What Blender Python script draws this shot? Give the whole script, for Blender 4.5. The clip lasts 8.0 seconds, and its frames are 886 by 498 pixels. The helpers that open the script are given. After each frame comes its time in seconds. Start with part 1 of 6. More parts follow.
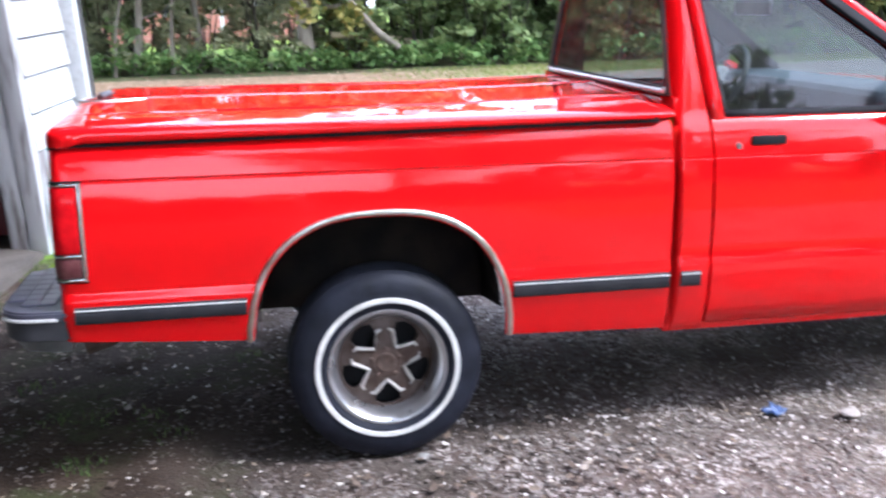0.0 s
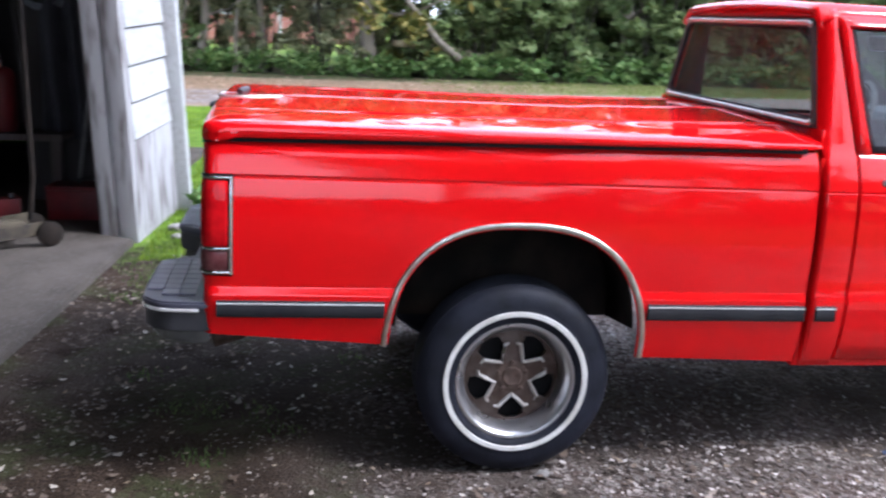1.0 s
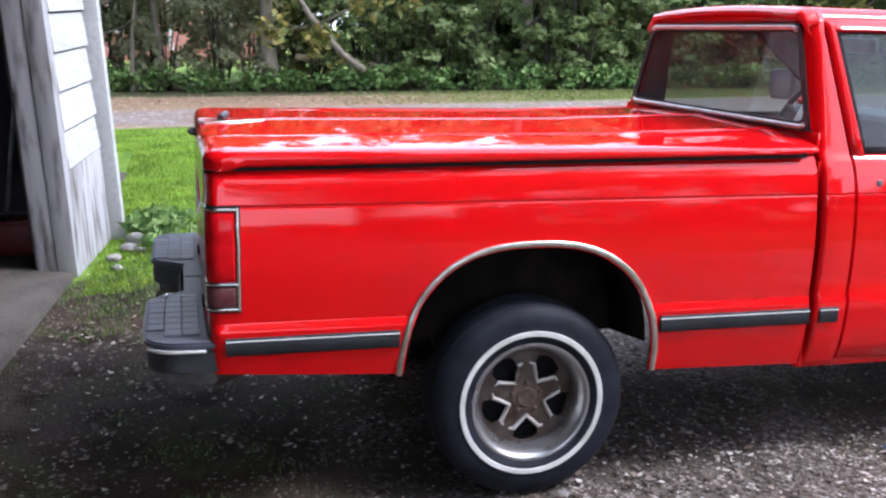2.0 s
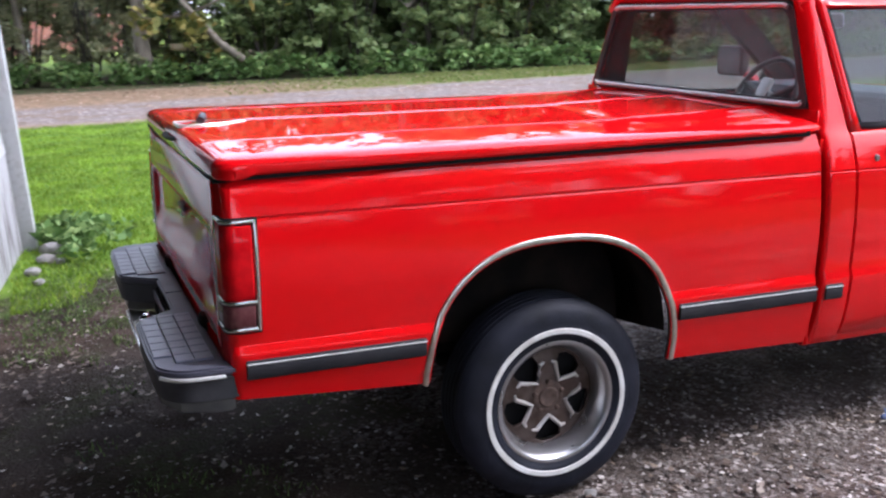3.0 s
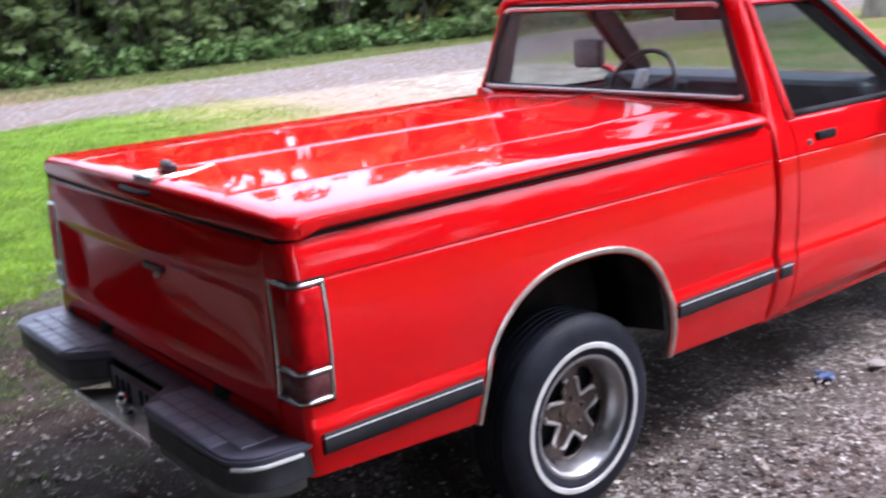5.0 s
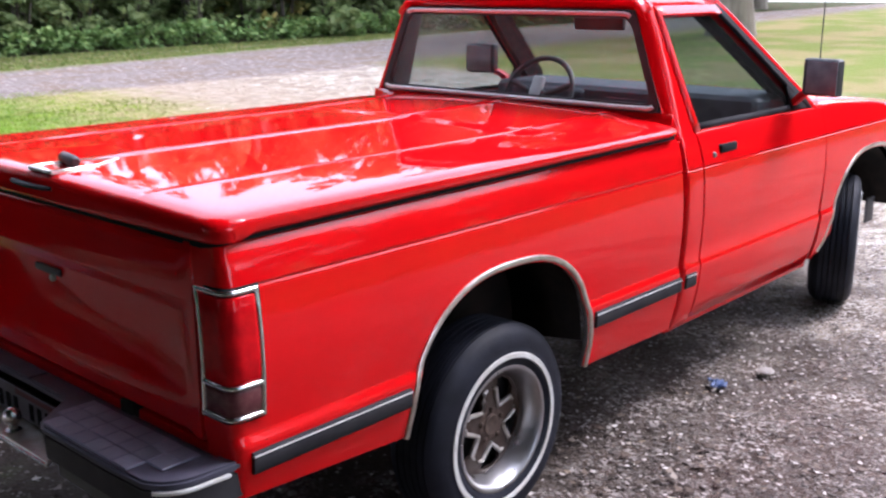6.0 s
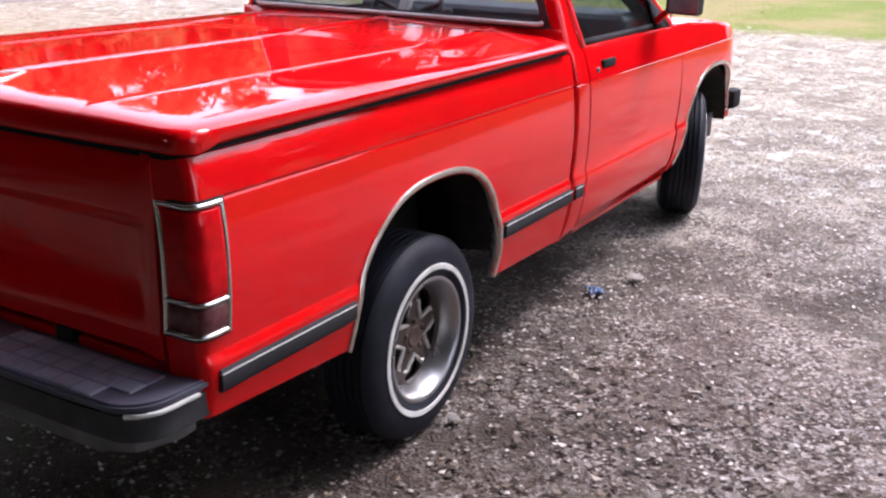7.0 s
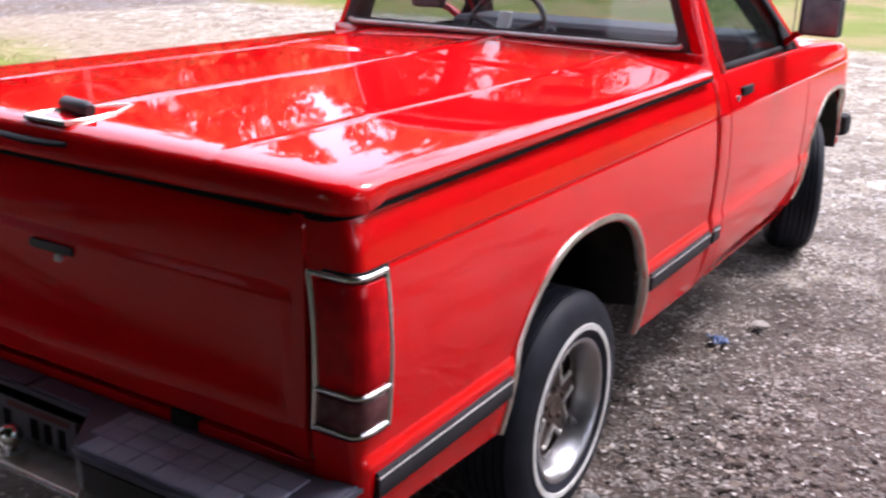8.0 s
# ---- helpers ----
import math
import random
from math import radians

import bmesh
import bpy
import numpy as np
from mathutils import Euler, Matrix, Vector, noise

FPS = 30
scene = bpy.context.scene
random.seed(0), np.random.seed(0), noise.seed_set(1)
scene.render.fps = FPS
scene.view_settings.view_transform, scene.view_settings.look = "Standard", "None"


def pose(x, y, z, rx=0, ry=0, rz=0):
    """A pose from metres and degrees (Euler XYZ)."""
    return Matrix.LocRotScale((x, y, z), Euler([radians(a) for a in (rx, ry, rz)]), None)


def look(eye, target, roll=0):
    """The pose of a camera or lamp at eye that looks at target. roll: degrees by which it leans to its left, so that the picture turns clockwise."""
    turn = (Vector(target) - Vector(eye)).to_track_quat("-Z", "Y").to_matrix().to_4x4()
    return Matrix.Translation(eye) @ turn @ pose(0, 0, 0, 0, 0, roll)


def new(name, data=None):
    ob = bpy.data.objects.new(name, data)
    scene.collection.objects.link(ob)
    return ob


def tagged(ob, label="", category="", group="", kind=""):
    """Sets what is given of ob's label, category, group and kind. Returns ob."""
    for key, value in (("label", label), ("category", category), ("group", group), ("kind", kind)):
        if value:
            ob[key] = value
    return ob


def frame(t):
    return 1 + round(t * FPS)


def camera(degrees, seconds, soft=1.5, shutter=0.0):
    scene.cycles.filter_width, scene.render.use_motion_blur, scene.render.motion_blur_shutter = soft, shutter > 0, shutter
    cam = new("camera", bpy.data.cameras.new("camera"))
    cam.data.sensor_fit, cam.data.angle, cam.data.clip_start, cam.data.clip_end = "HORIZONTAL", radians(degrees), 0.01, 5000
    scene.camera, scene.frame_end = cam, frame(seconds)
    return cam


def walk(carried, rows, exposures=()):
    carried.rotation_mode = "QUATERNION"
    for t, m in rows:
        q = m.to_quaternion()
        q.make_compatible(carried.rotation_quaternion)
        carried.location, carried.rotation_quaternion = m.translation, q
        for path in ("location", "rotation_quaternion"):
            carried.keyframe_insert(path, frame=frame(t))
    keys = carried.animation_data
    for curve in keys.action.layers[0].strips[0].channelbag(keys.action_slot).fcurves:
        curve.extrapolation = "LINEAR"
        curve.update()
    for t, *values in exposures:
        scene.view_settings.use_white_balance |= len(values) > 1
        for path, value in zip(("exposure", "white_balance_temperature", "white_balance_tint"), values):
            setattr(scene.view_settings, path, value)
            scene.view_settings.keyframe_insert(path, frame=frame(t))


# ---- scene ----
cam = camera(47.3, 8.0, soft=2.3, shutter=0.35)
PATH = [
    (0, (-0.374, -3.885, 1.468), (-0.023, -1.975, 0.992), -2.0),
    (0.2, (-0.451, -3.855, 1.462), (-0.178, -1.926, 1.01), -1.0),
    (0.5, (-0.484, -3.812, 1.467), (-0.382, -1.874, 0.985), -0.3),
    (0.7, (-0.585, -3.837, 1.484), (-0.472, -1.887, 1.054), 0.5),
    (1, (-0.703, -3.818, 1.468), (-0.414, -1.892, 1.016), 1.6),
    (1.2, (-0.798, -3.836, 1.473), (-0.419, -1.922, 1.033), 0.2),
    (2.5, (-1.151, -3.483, 1.494), (-0.597, -1.612, 1.055), -0.2),
    (3, (-1.378, -3.367, 1.509), (-0.662, -1.56, 1.04), -1.8),
    (3.5, (-1.601, -3.23, 1.503), (-0.708, -1.498, 1.049), -2.0),
    (4, (-1.726, -2.98, 1.531), (-0.826, -1.272, 1.011), -5.6),
    (4.2, (-1.79, -2.893, 1.544), (-0.902, -1.184, 1.003), -4.1),
    (4.5, (-1.865, -2.819, 1.545), (-0.932, -1.126, 1.03), -2.6),
    (5, (-2.071, -2.762, 1.652), (-0.868, -1.253, 1.126), -4.4),
    (5.2, (-2.11, -2.762, 1.649), (-0.83, -1.302, 1.171), -5.4),
    (6.3, (-2.211, -2.405, 1.633), (-0.694, -1.224, 1.084), 1.7),
    (6.5, (-2.303, -2.348, 1.615), (-0.708, -1.272, 1.069), 2.0),
    (7, (-2.405, -2.242, 1.595), (-0.775, -1.291, 0.931), 0.7),
    (7.5, (-2.222, -1.934, 1.567), (-0.552, -1.016, 0.958), -0.6),
    (8, (-2.224, -1.754, 1.576), (-0.612, -0.761, 0.932), 0.9),
]
EXPOSURES = [(0.0, 2.95, 5350, 15), (0.6, 2.57, 5350, 15), (1.0, 2.38, 5400, 16), (2.5, 2.3, 5500, 17), (3.0, 2.2, 5550, 19), (3.5, 2.45, 5500, 20), (4.0, 2.62, 5500, 20), (4.5, 2.55, 5500, 20), (5.2, 2.43, 5500, 21), (6.5, 2.27, 5750, 22), (8.0, 2.3, 5850, 22)]
walk(cam, [(t, look(eye, target, roll)) for t, eye, target, roll in PATH], EXPOSURES)

# ---- light ----
SUN_FROM = Vector((0.8, -0.36, 0.98)).normalized()
CLOUD = (4.6, 4.65, 4.8)
world = bpy.data.worlds.new("sky")
scene.world = world
world.use_nodes = True
wn = world.node_tree
sky = wn.nodes.new("ShaderNodeTexSky")
sky.sky_type = "NISHITA"
sky.sun_disc = False
sky.sun_elevation = math.asin(SUN_FROM.z)
sky.sun_rotation = math.atan2(SUN_FROM.x, SUN_FROM.y)
sky.air_density, sky.dust_density, sky.ozone_density = 1.0, 4.0, 0.6
# a bright, even cloud layer over the clear sky
cloud, veil, veil_at, sky_way = (wn.nodes.new("ShaderNode" + k) for k in ("TexNoise", "MapRange", "Mix", "TexCoord"))
cloud.inputs["Scale"].default_value, cloud.inputs["Detail"].default_value = 3.2, 5.0
veil.inputs["From Min"].default_value, veil.inputs["From Max"].default_value = 0.38, 0.62
veil.inputs["To Min"].default_value, veil.inputs["To Max"].default_value = 0.6, 1.0
veil_at.data_type = "RGBA"
veil_at.inputs[7].default_value = (*CLOUD, 1)
wn.links.new(sky_way.outputs["Generated"], cloud.inputs["Vector"])
wn.links.new(cloud.outputs["Fac"], veil.inputs["Value"])
wn.links.new(veil.outputs[0], veil_at.inputs["Factor"])
wn.links.new(sky.outputs[0], veil_at.inputs[6])
wn.links.new(veil_at.outputs[2], wn.nodes["Background"].inputs[0])
wn.nodes["Background"].inputs[1].default_value = 0.15
sun = new("sun", bpy.data.lights.new("sun", "SUN"))
sun.data.energy, sun.data.angle, sun.data.color = 0.7, radians(14), (1.0, 0.95, 0.87)
sun.matrix_world = look(SUN_FROM * 40, (0, 0, 0))


# ---- materials ----
def material(name, color, rough=0.6, metal=0.0, second=None, scale=8.0, bump=0.0, bump_scale=60.0, coat=0.0,
             fine=None, fine_scale=90.0, spread=(0.35, 0.65), specular=0.5, transmission=0.0, coat_rough=0.03, per_piece=0.0, rough_var=0.0, stretch=(1, 1, 1)):
    """Principled surface: two colours mixed by a coarse noise, a fine grain on top, a bump."""
    m = bpy.data.materials.new(name)
    m.use_nodes = True
    nt = m.node_tree
    b = nt.nodes["Principled BSDF"]
    link = nt.links.new
    b.inputs["Roughness"].default_value, b.inputs["Metallic"].default_value = rough, metal
    b.inputs["Coat Weight"].default_value, b.inputs["Coat Roughness"].default_value = coat, coat_rough
    b.inputs["Coat IOR"].default_value = 1.52
    b.inputs["Transmission Weight"].default_value, b.inputs["Specular IOR Level"].default_value = transmission, specular
    coord = nt.nodes.new("ShaderNodeTexCoord")
    mapping = nt.nodes.new("ShaderNodeMapping")
    mapping.inputs["Scale"].default_value = stretch
    link(coord.outputs["Object"], mapping.inputs["Vector"])

    def grain(size, detail=6.0):
        n = nt.nodes.new("ShaderNodeTexNoise")
        n.inputs["Scale"].default_value, n.inputs["Detail"].default_value = size, detail
        link(mapping.outputs[0], n.inputs["Vector"])
        return n.outputs["Fac"]

    def blend(fac, a, c, low, high):
        r = nt.nodes.new("ShaderNodeMapRange")
        r.inputs["From Min"].default_value, r.inputs["From Max"].default_value = low, high
        link(fac, r.inputs["Value"])
        x = nt.nodes.new("ShaderNodeMix")
        x.data_type = "RGBA"
        link(r.outputs[0], x.inputs["Factor"])
        for v, k in ((a, 6), (c, 7)):
            if isinstance(v, tuple):
                x.inputs[k].default_value = (*v, 1)
            else:
                link(v, x.inputs[k])
        return x.outputs[2]

    out = None
    if second:
        out = blend(grain(scale), color, second, *spread)
    if fine:
        out = blend(grain(fine_scale, 3.0), out or color, fine, 0.5, 0.72)
    if per_piece:
        info = nt.nodes.new("ShaderNodeObjectInfo")
        geo = nt.nodes.new("ShaderNodeNewGeometry")
        add = nt.nodes.new("ShaderNodeMath")
        add.operation = "ADD"
        link(info.outputs["Random"], add.inputs[0])
        link(geo.outputs["Random Per Island"], add.inputs[1])
        fr = nt.nodes.new("ShaderNodeMath")
        fr.operation = "FRACT"
        link(add.outputs[0], fr.inputs[0])
        rg = nt.nodes.new("ShaderNodeMapRange")
        rg.inputs["To Min"].default_value, rg.inputs["To Max"].default_value = 1 - per_piece, 1 + per_piece
        link(fr.outputs[0], rg.inputs["Value"])
        hs = nt.nodes.new("ShaderNodeHueSaturation")
        link(rg.outputs[0], hs.inputs["Value"])
        if out:
            link(out, hs.inputs["Color"])
        else:
            hs.inputs["Color"].default_value = (*color, 1)
        out = hs.outputs[0]
    if out:
        link(out, b.inputs["Base Color"])
    else:
        b.inputs["Base Color"].default_value = (*color, 1)
    if rough_var:
        r = nt.nodes.new("ShaderNodeMapRange")
        r.inputs["To Min"].default_value, r.inputs["To Max"].default_value = rough - rough_var, rough + rough_var
        link(grain(scale * 1.7), r.inputs["Value"])
        link(r.outputs[0], b.inputs["Roughness"])
    if bump:
        bp = nt.nodes.new("ShaderNodeBump")
        bp.inputs["Strength"].default_value, bp.inputs["Distance"].default_value = bump, 0.01
        link(grain(bump_scale), bp.inputs["Height"])
        link(bp.outputs[0], b.inputs["Normal"])
    return m


RED = material("red_paint", (0.78, 0.0035, 0.004), 0.4, second=(0.72, 0.0035, 0.005), scale=3, coat=0.82, coat_rough=0.06, bump=0.004, bump_scale=5, specular=0.0)
LID_RED = material("red_lid_paint", (0.78, 0.0035, 0.004), 0.4, second=(0.73, 0.0035, 0.005), scale=3, coat=0.9, coat_rough=0.03, bump=0.004, bump_scale=6, specular=0.0)
CHROME = material("chrome", (0.93, 0.92, 0.91), 0.22, 1.0, second=(0.86, 0.85, 0.83), scale=5, rough_var=0.04)
DULL_CHROME = material("aged_chrome", (0.8, 0.78, 0.73), 0.32, 1.0, second=(0.6, 0.55, 0.46), scale=25, rough_var=0.1, bump=0.04)
# mostly diffuse near-white; on chrome trim it stands in for reflected sky
STRIP = material("moulding_strip", (0.85, 0.85, 0.84), 0.3, 0.2, second=(0.75, 0.74, 0.72), scale=30)
VALANCE = material("grey_valance", (0.12, 0.12, 0.12), 0.5, 0.4, second=(0.2, 0.2, 0.19), scale=9, bump=0.05)
BLACK = material("black_plastic", (0.025, 0.025, 0.03), 0.5, second=(0.045, 0.045, 0.05), scale=12, bump=0.08, bump_scale=200)
TRIM_GREY = material("charcoal_trim", (0.02, 0.02, 0.024), 0.6, specular=0.25, second=(0.03, 0.03, 0.034), scale=14, bump=0.05, bump_scale=150)
# blue-grey of step and pad has the sky's sheen painted in
STEP = material("sky_tinted_rubber", (0.22, 0.22, 0.29), 0.3, second=(0.29, 0.29, 0.365), scale=9, bump=0.12, bump_scale=120, per_piece=0.12)
PAD = material("sky_tinted_bumper_plastic", (0.06, 0.06, 0.085), 0.36, second=(0.09, 0.09, 0.12), scale=10, bump=0.06, bump_scale=150)
# the blue tint puts the sky's sheen into the rubber's colour
RUBBER = material("tyre_rubber", (0.006, 0.007, 0.012), 0.6, second=(0.015, 0.017, 0.027), specular=0.25, scale=11, bump=0.1, bump_scale=90)
WHITEWALL = material("whitewall", (0.72, 0.72, 0.7), 0.6, second=(0.55, 0.54, 0.5), scale=18)
RIM = material("rim_metal", (0.5, 0.51, 0.54), 0.3, 0.9, second=(0.42, 0.41, 0.4), scale=9, rough_var=0.1, bump=0.04)
SPOKE = material("wheel_centre_rusty", (0.115, 0.088, 0.074), 0.5, 0.5, second=(0.07, 0.045, 0.035), scale=20, spread=(0.4, 0.6), bump=0.1)
EDGE = material("spoke_silver", (0.6, 0.58, 0.55), 0.42, 0.6, second=(0.5, 0.46, 0.42), scale=30, bump=0.05)
RUST = material("rust", (0.07, 0.045, 0.035), 0.8, 0.2, second=(0.13, 0.09, 0.07), scale=40, bump=0.2)
UNDER = material("underbody", (0.012, 0.011, 0.01), 0.9, specular=0.15, second=(0.026, 0.02, 0.016), scale=9, bump=0.2)
DARK = material("seam_black", (0.008, 0.008, 0.009), 0.8, specular=0.15)
LENS_RED = material("red_lens", (0.68, 0.006, 0.009), 0.2, second=(0.5, 0.004, 0.007), scale=30, coat=0.35, specular=0.0)
LENS_CLEAR = material("reverse_lens", (0.11, 0.03, 0.035), 0.2, second=(0.16, 0.06, 0.06), scale=40, coat=0.5, specular=0.1)
INTERIOR = material("maroon_cloth", (0.1, 0.018, 0.024), 0.8, second=(0.07, 0.014, 0.02), scale=16, bump=0.1)
DASH = material("grey_blue_dash", (0.06, 0.068, 0.09), 0.6, second=(0.04, 0.045, 0.058), scale=10, bump=0.05)
MIRROR = material("mirror_glass", (0.85, 0.86, 0.87), 0.03, 1.0)
# flat grey in place of what the door mirrors would reflect
PAINTED_MIRROR = material("painted_mirror_reflection", (0.36, 0.37, 0.41), 0.3, 0.35, second=(0.25, 0.26, 0.29), scale=20)
CONCRETE = material("concrete", (0.1, 0.087, 0.074), 0.9, specular=0.15, second=(0.062, 0.053, 0.045), scale=3, fine=(0.115, 0.105, 0.095), fine_scale=60, bump=0.15)
SIDING = material("white_siding", (0.47, 0.48, 0.485), 0.6, second=(0.4, 0.41, 0.41), scale=5, fine=(0.36, 0.36, 0.35), fine_scale=25, bump=0.05, stretch=(1, 0.15, 1), per_piece=0.03)
OLD_WOOD = material("weathered_white_wood", (0.36, 0.36, 0.365), 0.8, second=(0.2, 0.19, 0.19), scale=4, spread=(0.45, 0.66), fine=(0.09, 0.075, 0.07), fine_scale=16, bump=0.2, bump_scale=40, stretch=(1, 1, 0.18))
BARE_WOOD = material("dark_bare_wood", (0.13, 0.105, 0.1), 0.85, second=(0.07, 0.056, 0.055), scale=6, bump=0.15, stretch=(1, 1, 0.2))
STEM = material("hedge_stem", (0.06, 0.05, 0.035), 0.9, second=(0.035, 0.03, 0.02), scale=6, bump=0.3, bump_scale=20)
# bare wood again, darkened in its colour for the shade inside the garage
SHADED_BOARD = material("shaded_board", (0.05, 0.044, 0.045), 0.9, second=(0.028, 0.025, 0.026), scale=6, bump=0.15, stretch=(1, 1, 0.2))
MATT_BLACK = material("matt_black_plastic", (0.011, 0.011, 0.013), 0.8, specular=0.15, second=(0.018, 0.018, 0.021), scale=8, bump=0.05)
BARK = material("bark", (0.27, 0.24, 0.19), 0.9, second=(0.14, 0.12, 0.09), scale=6, bump=0.6, bump_scale=20, stretch=(1, 1, 0.25))
PALE_WOOD = material("pale_timber", (0.5, 0.4, 0.2), 0.7, second=(0.4, 0.3, 0.14), scale=5, bump=0.1, stretch=(1, 1, 0.2))


def glass(name, tint, rough=0.0, film=0.05):
    m = bpy.data.materials.new(name)
    m.use_nodes = True
    nt = m.node_tree
    nt.nodes.remove(nt.nodes["Principled BSDF"])
    clear, shine, mix, fres = (nt.nodes.new("ShaderNode" + k) for k in ("BsdfTransparent", "BsdfGlossy", "MixShader", "LayerWeight"))
    clear.inputs[0].default_value = (*tint, 1)
    shine.inputs["Roughness"].default_value = rough
    power, scaled = nt.nodes.new("ShaderNodeMath"), nt.nodes.new("ShaderNodeMath")
    power.operation, scaled.operation = "POWER", "MULTIPLY_ADD"
    fres.inputs[0].default_value = 0.5
    power.inputs[1].default_value = 5.0
    scaled.inputs[1].default_value, scaled.inputs[2].default_value = 0.9, 0.035
    nt.links.new(fres.outputs["Facing"], power.inputs[0])
    nt.links.new(power.outputs[0], scaled.inputs[0])
    nt.links.new(scaled.outputs[0], mix.inputs[0])
    # a pale diffuse layer that stands in for haze over the pane
    haze, veil = nt.nodes.new("ShaderNodeBsdfDiffuse"), nt.nodes.new("ShaderNodeMixShader")
    haze.inputs[0].default_value, veil.inputs[0].default_value = (0.6, 0.56, 0.56, 1), film
    nt.links.new(clear.outputs[0], veil.inputs[1])
    nt.links.new(haze.outputs[0], veil.inputs[2])
    nt.links.new(veil.outputs[0], mix.inputs[1])
    nt.links.new(shine.outputs[0], mix.inputs[2])
    nt.links.new(mix.outputs[0], nt.nodes["Material Output"].inputs[0])
    return m


GLASS = glass("window_glass", (0.78, 0.8, 0.8), film=0.1)
SIDE_GLASS = glass("tinted_glass", (0.52, 0.58, 0.58), 0.02, film=0.015)


def leaf_material(name, a, b, c, at=0.55, thin_part=0.3, patch=0.0):
    """Leaves: each one its own green, a little light passing through."""
    m = bpy.data.materials.new(name)
    m.use_nodes = True
    nt = m.node_tree
    p = nt.nodes["Principled BSDF"]
    geo, ramp = nt.nodes.new("ShaderNodeNewGeometry"), nt.nodes.new("ShaderNodeValToRGB")
    ramp.color_ramp.elements[0].color, ramp.color_ramp.elements[1].color = (*a, 1), (*c, 1)
    ramp.color_ramp.elements.new(at).color = (*b, 1)
    nt.links.new(geo.outputs["Random Per Island"], ramp.inputs[0])
    tone = ramp.outputs[0]
    if patch:
        spots, span, hue = (nt.nodes.new("ShaderNode" + k) for k in ("TexNoise", "MapRange", "HueSaturation"))
        spots.inputs["Scale"].default_value, spots.inputs["Detail"].default_value = 1.7, 5.0
        span.inputs["From Min"].default_value, span.inputs["From Max"].default_value = 0.35, 0.65
        span.inputs["To Min"].default_value, span.inputs["To Max"].default_value = 1 - patch, 1 + patch
        nt.links.new(geo.outputs["Position"], spots.inputs["Vector"])
        nt.links.new(spots.outputs["Fac"], span.inputs["Value"])
        nt.links.new(span.outputs[0], hue.inputs["Value"])
        nt.links.new(tone, hue.inputs["Color"])
        tone = hue.outputs[0]
    nt.links.new(tone, p.inputs["Base Color"])
    p.inputs["Roughness"].default_value, p.inputs["Specular IOR Level"].default_value = 0.65, 0.25
    thin, mix = nt.nodes.new("ShaderNodeBsdfTranslucent"), nt.nodes.new("ShaderNodeMixShader")
    nt.links.new(tone, thin.inputs[0])
    mix.inputs[0].default_value = thin_part
    nt.links.new(p.outputs[0], mix.inputs[1])
    nt.links.new(thin.outputs[0], mix.inputs[2])
    nt.links.new(mix.outputs[0], nt.nodes["Material Output"].inputs[0])
    return m


LEAF = leaf_material("hedge_leaf", (0.115, 0.17, 0.06), (0.165, 0.225, 0.085), (0.25, 0.3, 0.125), 0.55, 0.45)
# paler, greyer hedge leaf with the distant haze put into its colour
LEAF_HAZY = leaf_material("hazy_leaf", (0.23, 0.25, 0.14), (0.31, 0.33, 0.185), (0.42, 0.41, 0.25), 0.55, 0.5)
# near-black leaves for unseen plants that block light and darken reflections
LEAF_DARK = leaf_material("blocker_leaf", (0.012, 0.025, 0.01), (0.025, 0.045, 0.018), (0.05, 0.07, 0.03))
LEAF_LOW = leaf_material("ground_ivy_leaf", (0.08, 0.15, 0.04), (0.14, 0.24, 0.07), (0.24, 0.33, 0.11))
LEAF_YELLOW = leaf_material("turning_leaf", (0.07, 0.1, 0.025), (0.2, 0.2, 0.05), (0.32, 0.26, 0.08))
BLADE = leaf_material("grass_blade", (0.15, 0.265, 0.02), (0.2, 0.32, 0.027), (0.28, 0.37, 0.05), 0.55, 0.4, 0.4)
LITTER = leaf_material("fallen_leaf", (0.22, 0.16, 0.11), (0.42, 0.35, 0.27), (0.66, 0.62, 0.56))
PEBBLE = leaf_material("pebble", (0.06, 0.045, 0.038), (0.21, 0.178, 0.162), (0.58, 0.53, 0.49), 0.78, 0.0)
DISH = material("worn_dish_metal", (0.62, 0.3, 0.32), 0.28, 0.8, second=(0.5, 0.2, 0.22), scale=30)
PALE_PEBBLE = leaf_material("pale_pebble", (0.2, 0.168, 0.135), (0.4, 0.352, 0.295), (0.62, 0.58, 0.52), 0.65, 0.0)


# ---- mesh helpers ----
def finish(name, me, mat, parent=None, label="", smooth=True, solid=0.0, angle=35):
    me.materials.append(mat)
    ob = new(name, me)
    if smooth:
        me.polygons.foreach_set("use_smooth", [True] * len(me.polygons))
        me.set_sharp_from_angle(angle=radians(angle))
    if parent:
        ob.parent = parent
    if solid:
        mod = ob.modifiers.new("thickness", "SOLIDIFY")
        mod.thickness, mod.offset = solid, 0.0
    if label:
        tagged(ob, label)
    return ob


def part(name, bm, mat, parent=None, label="", smooth=True, solid=0.0, angle=35):
    """Links a bmesh as one mesh object under a thing or under a part."""
    bmesh.ops.recalc_face_normals(bm, faces=bm.faces[:])
    me = bpy.data.meshes.new(name)
    bm.to_mesh(me)
    bm.free()
    return finish(name, me, mat, parent, label, smooth, solid, angle)


def add_grid(bm, rows, close=False):
    """Faces between neighbouring rows of points."""
    vs = [[bm.verts.new(p) for p in row] for row in rows]
    for r0, r1 in zip(vs, vs[1:]):
        n = len(r0)
        for i in range(n if close else n - 1):
            j = (i + 1) % n
            bm.faces.new((r0[i], r0[j], r1[j], r1[i]))
    return vs


def grid_bm(rows, close=False):
    bm = bmesh.new()
    add_grid(bm, rows, close)
    return bm


